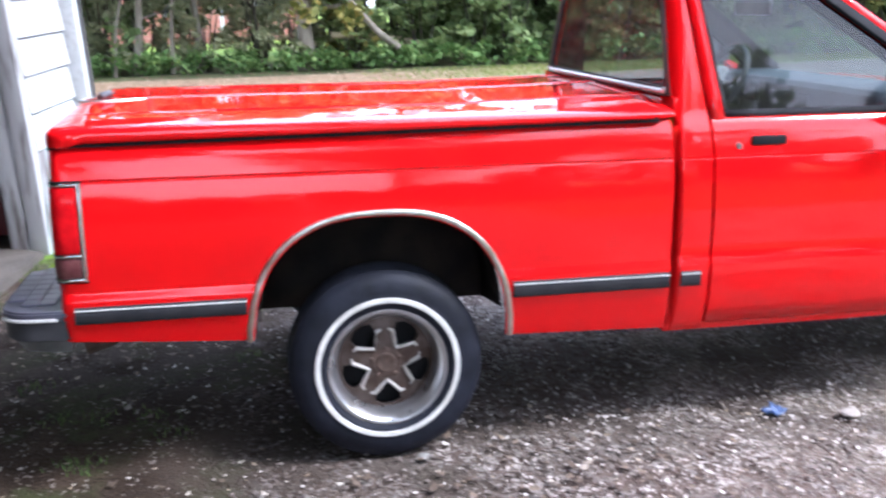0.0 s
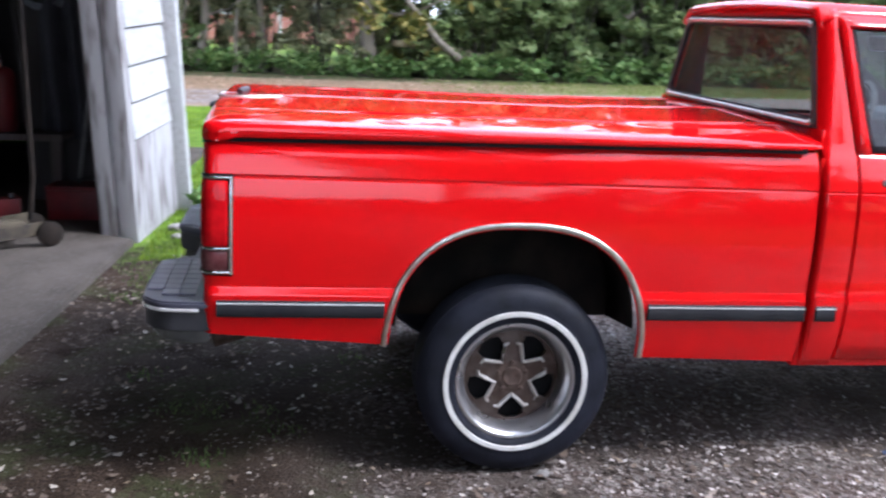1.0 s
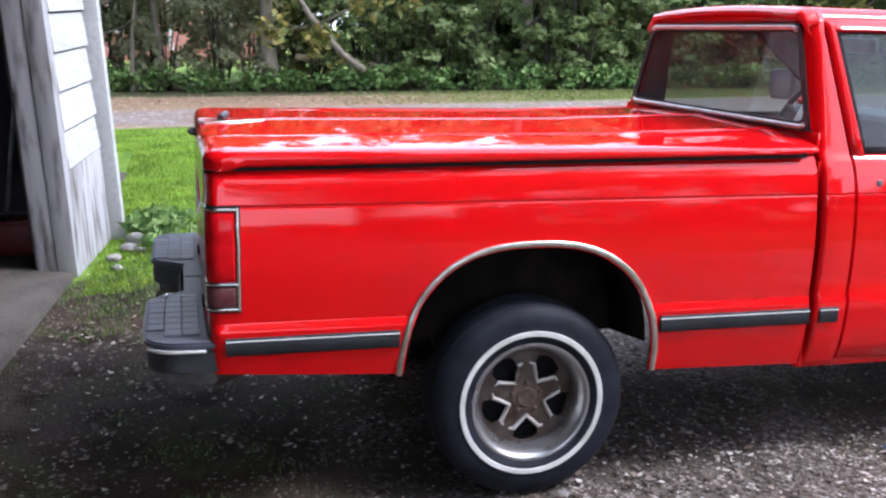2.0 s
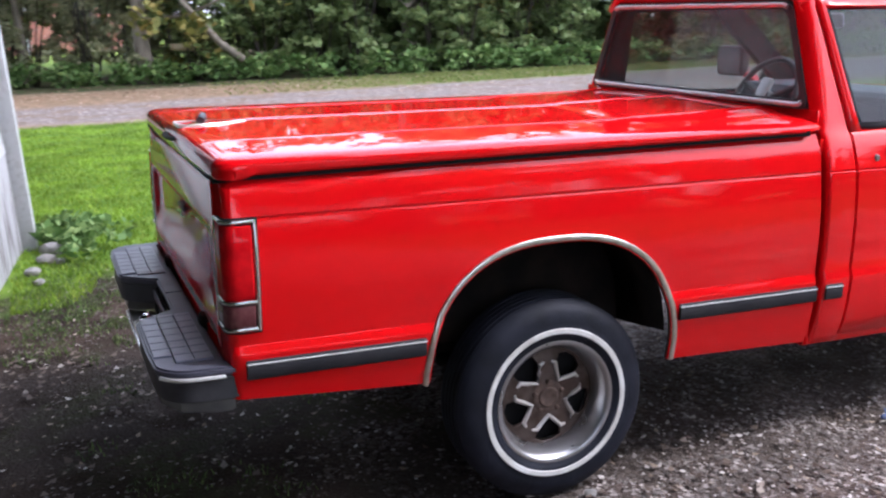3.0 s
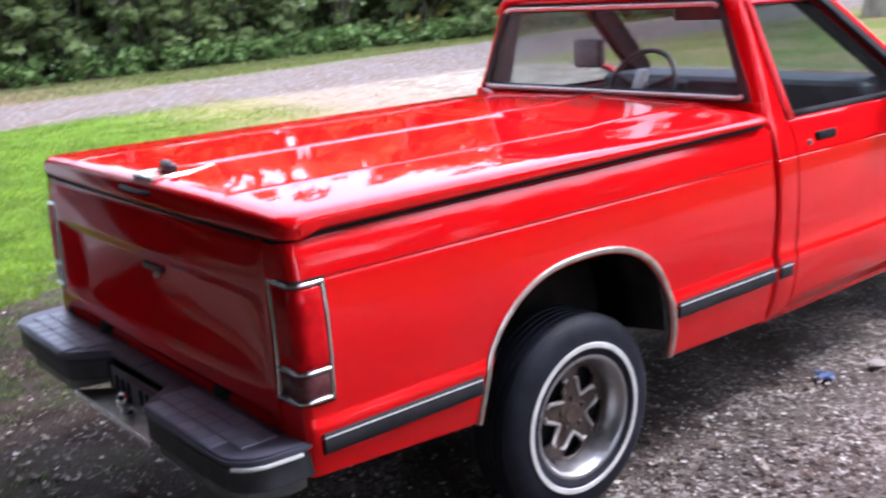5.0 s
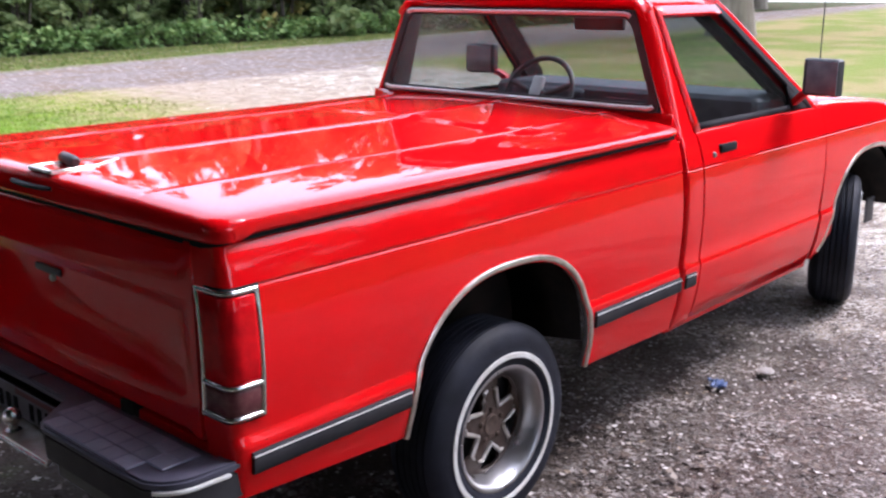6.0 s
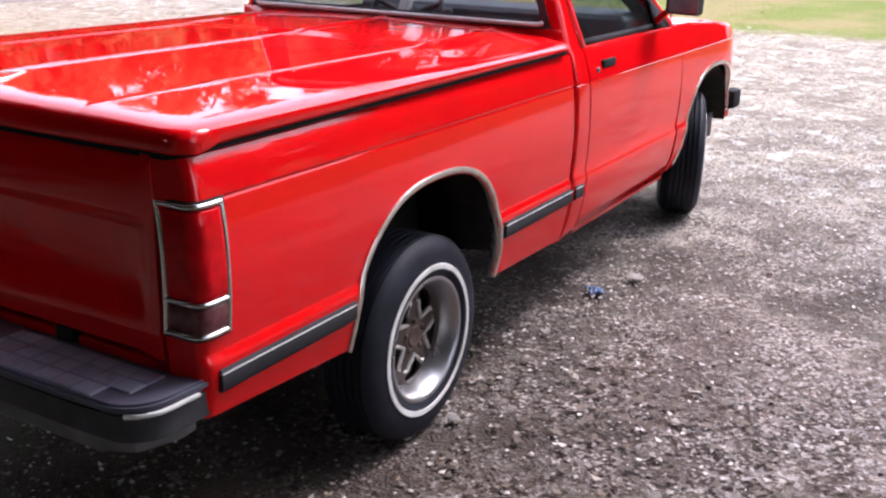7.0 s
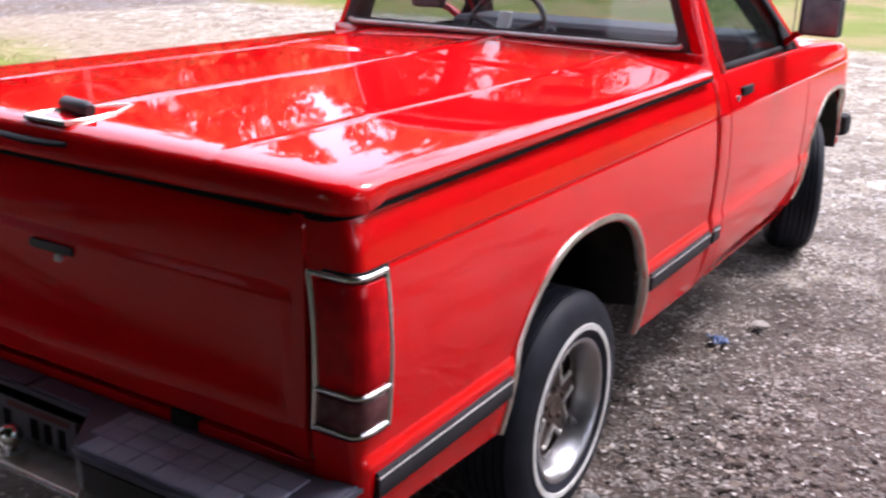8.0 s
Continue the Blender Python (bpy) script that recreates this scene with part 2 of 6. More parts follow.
def add_box(bm, centre, size, bevel=0.0, m=None, segments=2):
    made = bmesh.ops.create_cube(bm, size=1.0)["verts"]
    bmesh.ops.scale(bm, vec=size, verts=made)
    if bevel:
        es = list({e for v in made for e in v.link_edges})
        res = bmesh.ops.bevel(bm, geom=es, offset=bevel, segments=segments, profile=0.6, affect="EDGES")
        made = list({v for f in res["faces"] for v in f.verts} | {v for v in made if v.is_valid})
    bmesh.ops.transform(bm, matrix=Matrix.Translation(centre) @ (m or Matrix()), verts=made)
    return made


def box(centre, size, bevel=0.0, m=None, segments=2):
    bm = bmesh.new()
    add_box(bm, centre, size, bevel, m, segments)
    return bm


def add_lathe(bm, profile, segs=48, m=None, arc=360):
    """Profile of (radius, height) turned about y."""
    rows = []
    for r, h in profile:
        rows.append([(m or Matrix()) @ Vector((r * math.cos(2 * math.pi * i / segs), h, r * math.sin(2 * math.pi * i / segs))) for i in range(segs)])
    add_grid(bm, rows, close=True)


def lathe(profile, segs=48, m=None):
    bm = bmesh.new()
    add_lathe(bm, profile, segs, m)
    return bm


def add_tube(bm, pts, radius, segs=8, taper=None, cap=True):
    pts = [Vector(p) for p in pts]
    rows = []
    for i, p in enumerate(pts):
        d = (pts[min(i + 1, len(pts) - 1)] - pts[max(i - 1, 0)]).normalized()
        a = d.cross(Vector((0, 0, 1)) if abs(d.z) < 0.9 else Vector((1, 0, 0))).normalized()
        b = d.cross(a)
        r = radius if taper is None else taper[i]
        rows.append([p + r * (a * math.cos(2 * math.pi * k / segs) + b * math.sin(2 * math.pi * k / segs)) for k in range(segs)])
    vs = add_grid(bm, rows, close=True)
    if cap:
        bm.faces.new(vs[0][::-1])
        bm.faces.new(vs[-1])


def tube(pts, radius, segs=8, taper=None):
    bm = bmesh.new()
    add_tube(bm, pts, radius, segs, taper)
    return bm


def sweep(pts, out, section, bm=None):
    """A closed section of (along out, across) carried along points."""
    pts = [Vector(p) for p in pts]
    bm = bm or bmesh.new()
    rows = []
    for i, p in enumerate(pts):
        d = (pts[min(i + 1, len(pts) - 1)] - pts[max(i - 1, 0)]).normalized()
        o = Vector(out(p) if callable(out) else out).normalized()
        across = d.cross(o).normalized()
        rows.append([p + o * u + across * v for u, v in section])
    vs = add_grid(bm, rows, close=True)
    bm.faces.new(vs[0][::-1])
    bm.faces.new(vs[-1])
    return bm


def fast(name, verts, faces, mat, parent=None, label="", smooth=False):
    """A large mesh from arrays of places and equal-sided faces."""
    me = bpy.data.meshes.new(name)
    n, k = faces.shape
    me.vertices.add(len(verts))
    me.vertices.foreach_set("co", np.asarray(verts, np.float32).ravel())
    me.loops.add(n * k)
    me.loops.foreach_set("vertex_index", np.asarray(faces, np.int32).ravel())
    me.polygons.add(n)
    me.polygons.foreach_set("loop_start", np.arange(0, n * k, k, dtype=np.int32))
    me.update(calc_edges=True)
    return finish(name, me, mat, parent, label, smooth)


def lerp(table, v):
    xs, ys = zip(*table)
    return float(np.interp(v, xs, ys))


def thing(name, label, category, m=None, group=""):
    ob = tagged(new(name), label, category, group)
    ob.matrix_world = m or Matrix()
    return ob


# ---- pickup truck: x ahead from the rear axle, right side at -y ----
HUB = 0.318
RAKE = 1.4
truck = thing("pickup_truck", "shiny red single-cab pickup truck with chrome trim parked on gravel", "pickup truck",
              pose(0, 0, HUB) @ pose(0, 0, 0, 0, RAKE, 0) @ pose(0, 0, -HUB))
SIDE = [(0.36, 0.785), (0.42, 0.803), (0.5, 0.82), (0.535, 0.824), (0.602, 0.829), (0.612, 0.8265), (0.63, 0.8195), (0.66, 0.8215), (0.72, 0.8255), (0.78, 0.8275), (0.84, 0.826), (0.9, 0.822),
        (0.94, 0.8178), (0.961, 0.8152), (0.9645, 0.8118), (0.9675, 0.8118), (0.971, 0.8145), (1.02, 0.8065), (1.045, 0.8), (1.06, 0.792), (1.1, 0.77)]
ROWS_Z = [0.36, 0.42, 0.5, 0.535, 0.57, 0.602, 0.612, 0.63, 0.66, 0.7, 0.75, 0.8, 0.86, 0.9, 0.94, 0.961, 0.9645, 0.9675, 0.971, 0.99, 1.02, 1.045, 1.06, 1.075, 1.1]


def wide(z):
    return lerp(SIDE, z)


def arch_z(x, centre, half, base, height):
    """Height of a wheel opening's edge at x."""
    u = min(1.0, abs(x - centre) / half)
    return base + height * (1 - u ** 2.5) ** 0.4


def rail(x):
    """Top of the bed's side."""
    return 1.066 + (x + 1) * 0.011


REAR_ARCH = (-0.015, 0.418, 0.40, 0.437)
FRONT_ARCH = (2.765, 0.452, 0.44, 0.42)


def level_panel(stations, bottom, top, sign, zs_all):
    """A panel whose rows keep their height where they can, so that creases stay sharp and level."""
    cols = []
    for x, inset in stations:
        lo, hi = bottom(x), top(x)
        cols.append([(x, sign * (wide(min(max(z, lo), hi)) - inset), min(max(z, lo), hi)) for z in zs_all])
    return cols


LEVELS = sorted(set([0.6, 0.632, 0.959, 0.9735, 0.36, 0.38, 0.40, 0.42, 0.44, 0.46, 0.48] + ROWS_Z + [round(0.5 + 0.02 * i, 3) for i in range(23)]))


def clean(bm):
    bmesh.ops.remove_doubles(bm, verts=bm.verts[:], dist=0.0004)
    bmesh.ops.dissolve_degenerate(bm, edges=bm.edges[:], dist=0.0004)
    return bm


def arch_stations(centre, half, margin=0.012):
    return [centre + half * math.sin(a) for a in np.linspace(-math.pi / 2, math.pi / 2, 41)]


def bedside(sign):
    c, h, base, up = REAR_ARCH
    h -= 0.012
    up -= 0.012
    low_rear = [(-1.0, 0.483), (-0.43, 0.445)]
    low_front = [(0.40, 0.402), (0.94, 0.386)]

    def bottom(x):
        if x < c - h:
            return lerp(low_rear, x)
        if x > c + h:
            return lerp(low_front, x)
        return max(arch_z(x, c, h, base, up), lerp(low_rear if x < c else low_front, x))

    xs = [0.953, 0.943, 0.8, 0.65, 0.5, c + h + 0.001] + arch_stations(c, h)[::-1] + [c - h - 0.001, -0.55, -0.7, -0.82, -0.9, -0.935]
    st = [(x, 0.0 if x < 0.95 else 0.012) for x in xs]
    # the rear corner turns inwards to the tailgate
    for a in np.linspace(0, 90, 7):
        st.append((-0.955 - 0.03 * math.sin(radians(a)), 0.03 * (1 - math.cos(radians(a)))))
    st += [(-0.989, 0.07), (-0.991, 0.1)]
    bm = grid_bm(level_panel(st, bottom, lambda x: rail(x), sign, LEVELS))
    # inner skin
    add_grid(bm, level_panel([(x, i + 0.004) for x, i in st if x > -0.95], bottom, lambda x: rail(x), sign, LEVELS))
    # inward top flange
    add_grid(bm, [[(x, sign * (wide(rail(x)) - i - d), rail(x) + e) for x, i in st if x > -0.95] for d, e in ((0, 0), (0.012, 0.004), (0.07, 0.004))])
    return clean(bm)


FOLDS = [0.3, 0.6015, 0.6305, 0.9605, 0.972, 1.2]


def true_normals(ob, half, sign):
    """Normals of a flank from its cross-section, so that reflections run smoothly over the sheet."""
    me = ob.data
    out = []
    for loop in me.loops:
        x, y, z = me.vertices[loop.vertex_index].co
        if x < -0.945 or z > rail(x) - 0.004 or x > 0.945:
            out.append((0.0, 0.0, 0.0))
            continue
        lo, hi = next((p, q) for p, q in zip(FOLDS, FOLDS[1:]) if z <= q)
        z0, z1 = (z - 0.003, z + 0.003) if hi - lo < 0.03 else (max(lo, z - 0.02), min(hi, z + 0.02))
        out.append(Vector((0, sign, -(half(z1) - half(z0)) / (z1 - z0))).normalized())
    me.normals_split_custom_set(out)


for sign in (-1, 1):
    bed = part("bedside", bedside(sign), RED, truck, angle=24)
    true_normals(bed, wide, sign)
    c, h, base, up = REAR_ARCH
    # chrome lip round the wheel opening
    edge = [(c - h - 0.004, 0.44)] + [(c - h, 0.45 + 0.03 * i) for i in range(2)]
    edge += [(x, arch_z(x, c, h, base, up)) for x in arch_stations(c, h) if arch_z(x, c, h, base, up) > 0.5]
    edge += [(c + h, 0.47), (c + h + 0.002, 0.40)]
    section = [(-0.012, -0.009), (0.004, -0.009), (0.007, -0.005), (0.007, 0.005), (0.003, 0.009), (-0.02, 0.009)]
    part("arch_lip", sweep([(x, sign * (wide(z) + 0.0), z) for x, z in edge], (0, sign, 0), section), DULL_CHROME, bed, "tarnished chrome lip", angle=50)
    # wheelhouse behind the opening
    rows = []
    for y in (0.80, 0.52):
        rows.append([(c + (h - 0.03) * math.cos(a), sign * y, max(0.41 if y < 0.7 else 0.5, 0.46 + up * max(0.0, math.sin(a)) ** 0.8)) for a in np.linspace(0, math.pi, 25)])
    bm = grid_bm(rows)
    top = rows[1]
    inner = [bm.verts.new(p) for p in top]
    bm.faces.new(inner)
    part("wheelhouse", bm, UNDER, bed, "dirty black wheelhouse", solid=0.004)
    # side mouldings with a bright line
    for x0, x1 in ((-0.945, c - h - 0.006), (c + h + 0.006, 0.944)):
        xs = np.linspace(x0, x1, 8)
        pts = [(x, sign * wide(0.56), 0.564) for x in xs]
        part("side_moulding", sweep(pts, (0, sign, 0), [(-0.004, -0.026), (0.008, -0.026), (0.012, -0.02), (0.012, 0.02), (0.008, 0.026), (-0.004, 0.026)]), TRIM_GREY, bed, "charcoal rubber moulding", angle=50)
        pts = [(x, sign * (wide(0.56) + 0.0105), 0.5815) for x in xs]
        part("bright_strip", sweep(pts, (0, sign, 0), [(-0.006, -0.0022), (0.002, -0.0022), (0.003, 0.0), (0.002, 0.0022), (-0.006, 0.0022)]), STRIP, bed, "thin bright strip", angle=60)

# rear lamps, which wrap round the corners
def lamp_path(sign, z, proud, s0, s1, n=14):
    """Places along the corner from the flank (s 0) to the rear face (s 1)."""
    flat, arc, back = 0.05, math.pi / 2 * 0.03, 0.067
    total = flat + arc + back
    out = []
    for s in np.linspace(s0, s1, n):
        d = s * total
        if d < flat:
            x, inset, nx, ny = -0.905 - d, 0.0, 0.0, 1.0
        elif d < flat + arc:
            a = (d - flat) / 0.03
            x, inset, nx, ny = -0.955 - 0.03 * math.sin(a), 0.03 * (1 - math.cos(a)), -math.sin(a), math.cos(a)
        else:
            x, inset, nx, ny = -0.985, 0.03 + d - flat - arc, -1.0, 0.0
        w = wide(z) - inset
        lean = 0.012 * (0.96 - z)
        out.append((x + nx * proud - (lean if nx < -0.5 else 0), sign * (w + ny * proud), z))
    return out


for sign in (-1, 1):
    lamp_bm = bmesh.new()
    add_grid(lamp_bm, [lamp_path(sign, z, 0.001, -0.05, 1.05) for z in (0.665, 0.70, 0.75, 0.85, 0.93, 0.972)])
    lamp = part("rear_lamp", lamp_bm, DARK, truck, "tall wrap-round rear lamp in a chrome bezel", solid=0.006)
    bm = grid_bm([lamp_path(sign, z, p, 0.055, 0.945, 24) for z, p in ((0.757, 0.002), (0.762, 0.004), (0.80, 0.005), (0.85, 0.0052), (0.91, 0.005), (0.947, 0.004), (0.952, 0.002))])
    part("brake_lens", bm, LENS_RED, lamp, "ribbed red lens", solid=0.004)
    bm = grid_bm([lamp_path(sign, z, p, 0.055, 0.945, 24) for z, p in ((0.682, 0.002), (0.687, 0.004), (0.71, 0.005), (0.735, 0.004), (0.741, 0.002))])
    part("reverse_lens", bm, LENS_CLEAR, lamp, "smoky reversing lens", solid=0.004)
    bm = bmesh.new()
    sec = [(-0.006, -0.006), (0.003, -0.006), (0.0065, -0.0025), (0.0065, 0.0025), (0.003, 0.006), (-0.006, 0.006)]
    for z in (0.675, 0.749, 0.961):
        p = lamp_path(sign, z, 0.002, 0.0, 1.0, 22)
        nrm = [(Vector(q) - Vector(r)).normalized() for q, r in zip(lamp_path(sign, z, 0.02, 0.0, 1.0, 22), p)]
        rows = [[Vector(a) + o * u + Vector((0, 0, v)) for u, v in sec] for a, o in zip(p, nrm)]
        vs = add_grid(bm, rows, close=True)
        bm.faces.new(vs[0])
        bm.faces.new(vs[-1])
    for s in (0.0, 1.0):
        p = [lamp_path(sign, z, 0.002, s, s, 1)[0] for z in np.linspace(0.67, 0.966, 8)]
        sweep(p, (0, sign, 0) if s == 0 else (-1, 0, 0), sec, bm)
    part("bezel", bm, CHROME, lamp, "bright chrome bezel", angle=50)

# tailgate
TAIL = [(0.60, -0.975), (0.612, -0.988), (0.655, -0.9945), (0.662, -0.9945), (0.70, -0.989), (0.73, -0.979), (0.80, -0.975), (0.885, -0.975), (0.90, -0.978), (0.918, -0.99), (0.93, -0.992), (1.03, -0.991), (1.06, -0.985)]
rows = []
for z, x in TAIL:
    row = []
    for y in [-0.712, -0.708, -0.69, -0.665, -0.64, -0.5, -0.3, -0.1, 0.1, 0.3, 0.5, 0.64, 0.665, 0.69, 0.708, 0.712]:
        a = abs(y)
        keep = 0.0 if a < 0.645 else min(1.0, (a - 0.64) / 0.05)
        row.append((x * (1 - keep) + min(x, -0.99) * keep + (0.012 if a > 0.71 else 0), y, z))
    rows.append(row)
gate = part("tailgate", grid_bm(rows), RED, truck, solid=0.005, angle=28)
bm = box((-0.971, -0.03, 0.868), (0.012, 0.17, 0.052), 0.005)
part("latch_recess", bm, DARK, gate, "black latch recess", angle=50)
part("latch_handle", box((-0.979, -0.03, 0.872), (0.014, 0.13, 0.02), 0.005), BLACK, gate, "black latch handle")
part("latch_key", lathe([(0.0, 0.006), (0.008, 0.005), (0.011, 0.0), (0.011, -0.006)], 16, pose(-0.982, -0.05, 0.853, 0, 0, 90)), STRIP, gate, "small pale metal lock")
bm = box((-0.972, 0, 0.545), (0.02, 1.44, 0.09), 0.006)
part("rear_sill", bm, RED, truck)

# step bumper with a notch for the plate
bumper = part("rear_bumper", box((-1.0, 0, 0.5), (0.06, 1.42, 0.07), 0.01), UNDER, truck, "black step bumper with a chrome lip")


def bumper_outline(sign):
    """Plan of one bumper half from the notch outwards."""
    pts = [(-0.99, 0.0), (-1.055, 0.0), (-1.058, 0.2), (-1.165, 0.285), (-1.178, 0.32), (-1.178, 0.62)]
    for a in np.linspace(20, 90, 6):
        pts.append((-1.178 + 0.115 * (1 - math.cos(radians(a))) * 0.9, 0.70 + 0.115 * math.sin(radians(a))))
    pts += [(-0.945, 0.822), (-0.945, 0.79), (-0.99, 0.76)]
    return [(x, sign * y) for x, y in pts]


def slab(outline, z0, z1, bevel=0.006):
    bm = bmesh.new()
    f = bm.faces.new([bm.verts.new((x, y, z0)) for x, y in outline])
    up = bmesh.ops.extrude_face_region(bm, geom=[f])
    bmesh.ops.translate(bm, vec=(0, 0, z1 - z0), verts=[v for v in up["geom"] if isinstance(v, bmesh.types.BMVert)])
    if bevel:
        bmesh.ops.bevel(bm, geom=[e for e in bm.edges if abs(e.verts[0].co.z - e.verts[1].co.z) < 1e-6], offset=bevel, segments=2, affect="EDGES")
    return bm


for sign in (-1, 1):
    full = bumper_outline(sign)
    part("step_pad", slab(full, 0.556, 0.578, 0.006), PAD, bumper, "black moulded step", angle=40)
    part("bumper_face", slab([(x + 0.008, y * 0.995) for x, y in full[2:]], 0.485, 0.555, 0.006), BLACK, bumper, "dark rubber face", angle=40)
    part("lower_valance", slab([(-0.99, sign * 0.3), (-1.15, sign * 0.33), (-1.15, sign * 0.66), (-1.11, sign * 0.74), (-1.02, sign * 0.775), (-0.97, sign * 0.775)], 0.437, 0.484, 0.006), VALANCE, bumper, "dull grey metal lower valance", angle=40)
    lip = [(x, y, 0.553) for x, y in full[7:12] + [(-1.0, sign * 0.8185)]]
    part("bumper_lip", sweep(lip, lambda p: Vector((p.x + 1.05, p.y - sign * 0.66 if abs(p.y) > 0.66 else 0, 0)), [(-0.004, -0.0045), (0.004, -0.0045), (0.006, 0), (0.004, 0.0045), (-0.004, 0.0045)]), STRIP, bumper, "thin chrome lip, sky reflection painted as near-white", angle=60)
    # moulded tread blocks on the step
    for i in range(7):
        for j in range(3):
            x, y = -1.148 + j * 0.051, sign * (0.335 + i * 0.062)
            if i == 6 and j == 0:
                continue
            part("tread_block", box((x + 0.006, y, 0.579), (0.0492, 0.0602, 0.0075), 0.0022, segments=1), STEP, bumper, smooth=False)
    for j in range(2):
        part("tread_block", box((-1.09 + j * 0.05, sign * 0.29, 0.579), (0.0485, 0.0275, 0.0075), 0.0022, segments=1), STEP, bumper, smooth=False)
part("notch_panel", box((-1.062, 0, 0.5), (0.012, 0.42, 0.085), 0.003), UNDER, bumper, "dark panel behind the plate")
part("hitch_shelf", slab([(-1.06, 0.2), (-1.155, 0.28), (-1.155, -0.28), (-1.06, -0.2)], 0.446, 0.459, 0.003), DULL_CHROME, bumper, "worn grey metal hitch shelf", angle=40)
part("shelf_lip", tube([(-1.157, -0.275, 0.4525), (-1.158, 0, 0.4525), (-1.157, 0.275, 0.4525)], 0.0065, 10), CHROME, bumper, "bright bare metal edge")
bm = lathe([(0.0, 0.062), (0.012, 0.06), (0.022, 0.05), (0.025, 0.036), (0.02, 0.022), (0.012, 0.014), (0.012, 0.0), (0.022, 0.0), (0.022, -0.006), (0.0, -0.006)], 20, pose(-1.12, -0.03, 0.462, 90, 0, 0))
part("hitch_ball", bm, CHROME, bumper, "chrome tow ball")
plate = part("number_plate", box((-1.071, 0.0, 0.506), (0.003, 0.35, 0.084), 0.001), material("plate_paint", (0.13, 0.115, 0.14), 0.45, second=(0.09, 0.08, 0.095), scale=12), bumper, "small dusty plate with plain dark bars")
for k in range(7):
    if k == 3:
        continue
    part("plate_bar", box((-1.0735, 0.132 - k * 0.044, 0.497), (0.002, 0.022, 0.046)), DARK, plate, smooth=False)
part("plate_band", box((-1.0735, -0.06, 0.538), (0.002, 0.2, 0.014)), material("plate_maroon", (0.12, 0.012, 0.016), 0.5, second=(0.08, 0.01, 0.012), scale=20), plate, "maroon band along the plate's top", smooth=False)

# bed cover
def cover_section(x, g=1.0, squeeze=1.0):
    f = min(1.0, max(0.0, (-0.93 - x) / 0.06))
    b = 1.078 + (x + 1) * 0.011 - 0.01 * f * f * (3 - 2 * f)
    prof = [(-0.803, b), (-0.806, b + 0.006), (-0.8065, 1.104), (-0.8047, 1.1095), (-0.7985, 1.1145), (-0.789, 1.1182), (-0.776, 1.1208), (-0.76, 1.1225), (-0.74, 1.1238), (-0.7, 1.1258), (-0.66, 1.1274), (-0.62, 1.1288), (-0.595, 1.1295), (-0.57, 1.1302), (-0.55, 1.1308), (-0.53, 1.1313), (-0.507, 1.132),
            (-0.503, 1.1325), (-0.497, 1.1325), (-0.493, 1.132), (-0.47, 1.1323), (-0.35, 1.134), (-0.2, 1.1366), (-0.04, 1.138), (-0.009, 1.139), (-0.004, 1.1392), (0.004, 1.1392), (0.009, 1.139)]
    prof = prof + [(-y, z) for y, z in reversed(prof[:-4])]
    out = []
    for y, z in prof:
        # the rear corners are rounded in plan and the rear edge bows a little
        side = max(0.0, abs(y) - 0.7565)
        edge = -1.002 + 0.012 * (y / 0.8) ** 2 + 0.05 - math.sqrt(0.05 ** 2 - min(side, 0.0498) ** 2)
        xx = x if x > -0.8 else edge + (x + 1.028) * (-0.8 - edge) / 0.228
        # pressed ridges, which fade out towards the rear
        for at, start in ((0.0, -0.82), (0.5, -0.66)):
            f = min(1.0, max(0.0, (x - start) / 0.16))
            z += 0.0028 * f * f * (3 - 2 * f) * (1.0 if abs(abs(y) - at) < 0.0045 else 0.0)
        # the whole lid bulges a little and falls off towards its rear edge
        f = min(1.0, max(0.0, (x + 1.0) / 0.55))
        z += 0.0035 * (1 - (1 - f) ** 2.0) * (1 - min(1.0, abs(y) / 0.77) ** 2.6)
        # the front lifts to meet the rear window
        f = min(1.0, max(0.0, (x - 0.33) / 0.1))
        e = min(1.0, max(0.0, (abs(y) - 0.5) / 0.13))
        z += 0.006 * f * f * (3 - 2 * f) * (1 - e * e * (3 - 2 * e))
        lift = 0.011 * min(1.0, max(0.0, (x - 0.4) / 0.5)) ** 1.5 * (1 - min(1.0, abs(y) / 0.79) ** 8)
        f = max(0.0, (x - 0.86) / 0.107)
        out.append((xx, y * (1 - 0.045 * f * f), b + (max(z, b) + lift - b) * g))
    return out


rows = []
for dx, g, sq in ((0.002, 0.0, 1), (0.0, 0.1, 1), (0.0, 0.48, 1), (0.002, 0.62, 1), (0.006, 0.73, 1), (0.012, 0.82, 1), (0.02, 0.89, 1), (0.03, 0.935, 1), (0.042, 0.965, 1), (0.06, 0.985, 1), (0.08, 0.995, 1)):
    rows.append(cover_section(-1.028 + dx, g, sq))
for x in [-0.93, -0.9, -0.87, -0.84] + list(np.linspace(-0.8, 0.29, 15)) + [0.33, 0.35, 0.37, 0.39, 0.41, 0.43] + list(np.linspace(0.48, 0.86, 6)):
    rows.append(cover_section(x))
for dx, g, sq in ((0.92, 1.0, 1.0), (0.955, 0.985, 0.998), (0.964, 0.85, 0.995), (0.967, 0.0, 0.99)):
    rows.append(cover_section(dx, g, sq))
cover = part("bed_cover", grid_bm(rows), LID_RED, truck, "glossy red hard bed cover", solid=0.004, angle=30)
def seal_out(p):
    """Outward way of the seal at a point of its path."""
    if p.x > -0.94:
        return Vector((0, 1 if p.y > 0 else -1, 0))
    return Vector((p.x + 0.94, p.y - math.copysign(0.747, p.y) if abs(p.y) > 0.747 else 0, 0)).normalized()


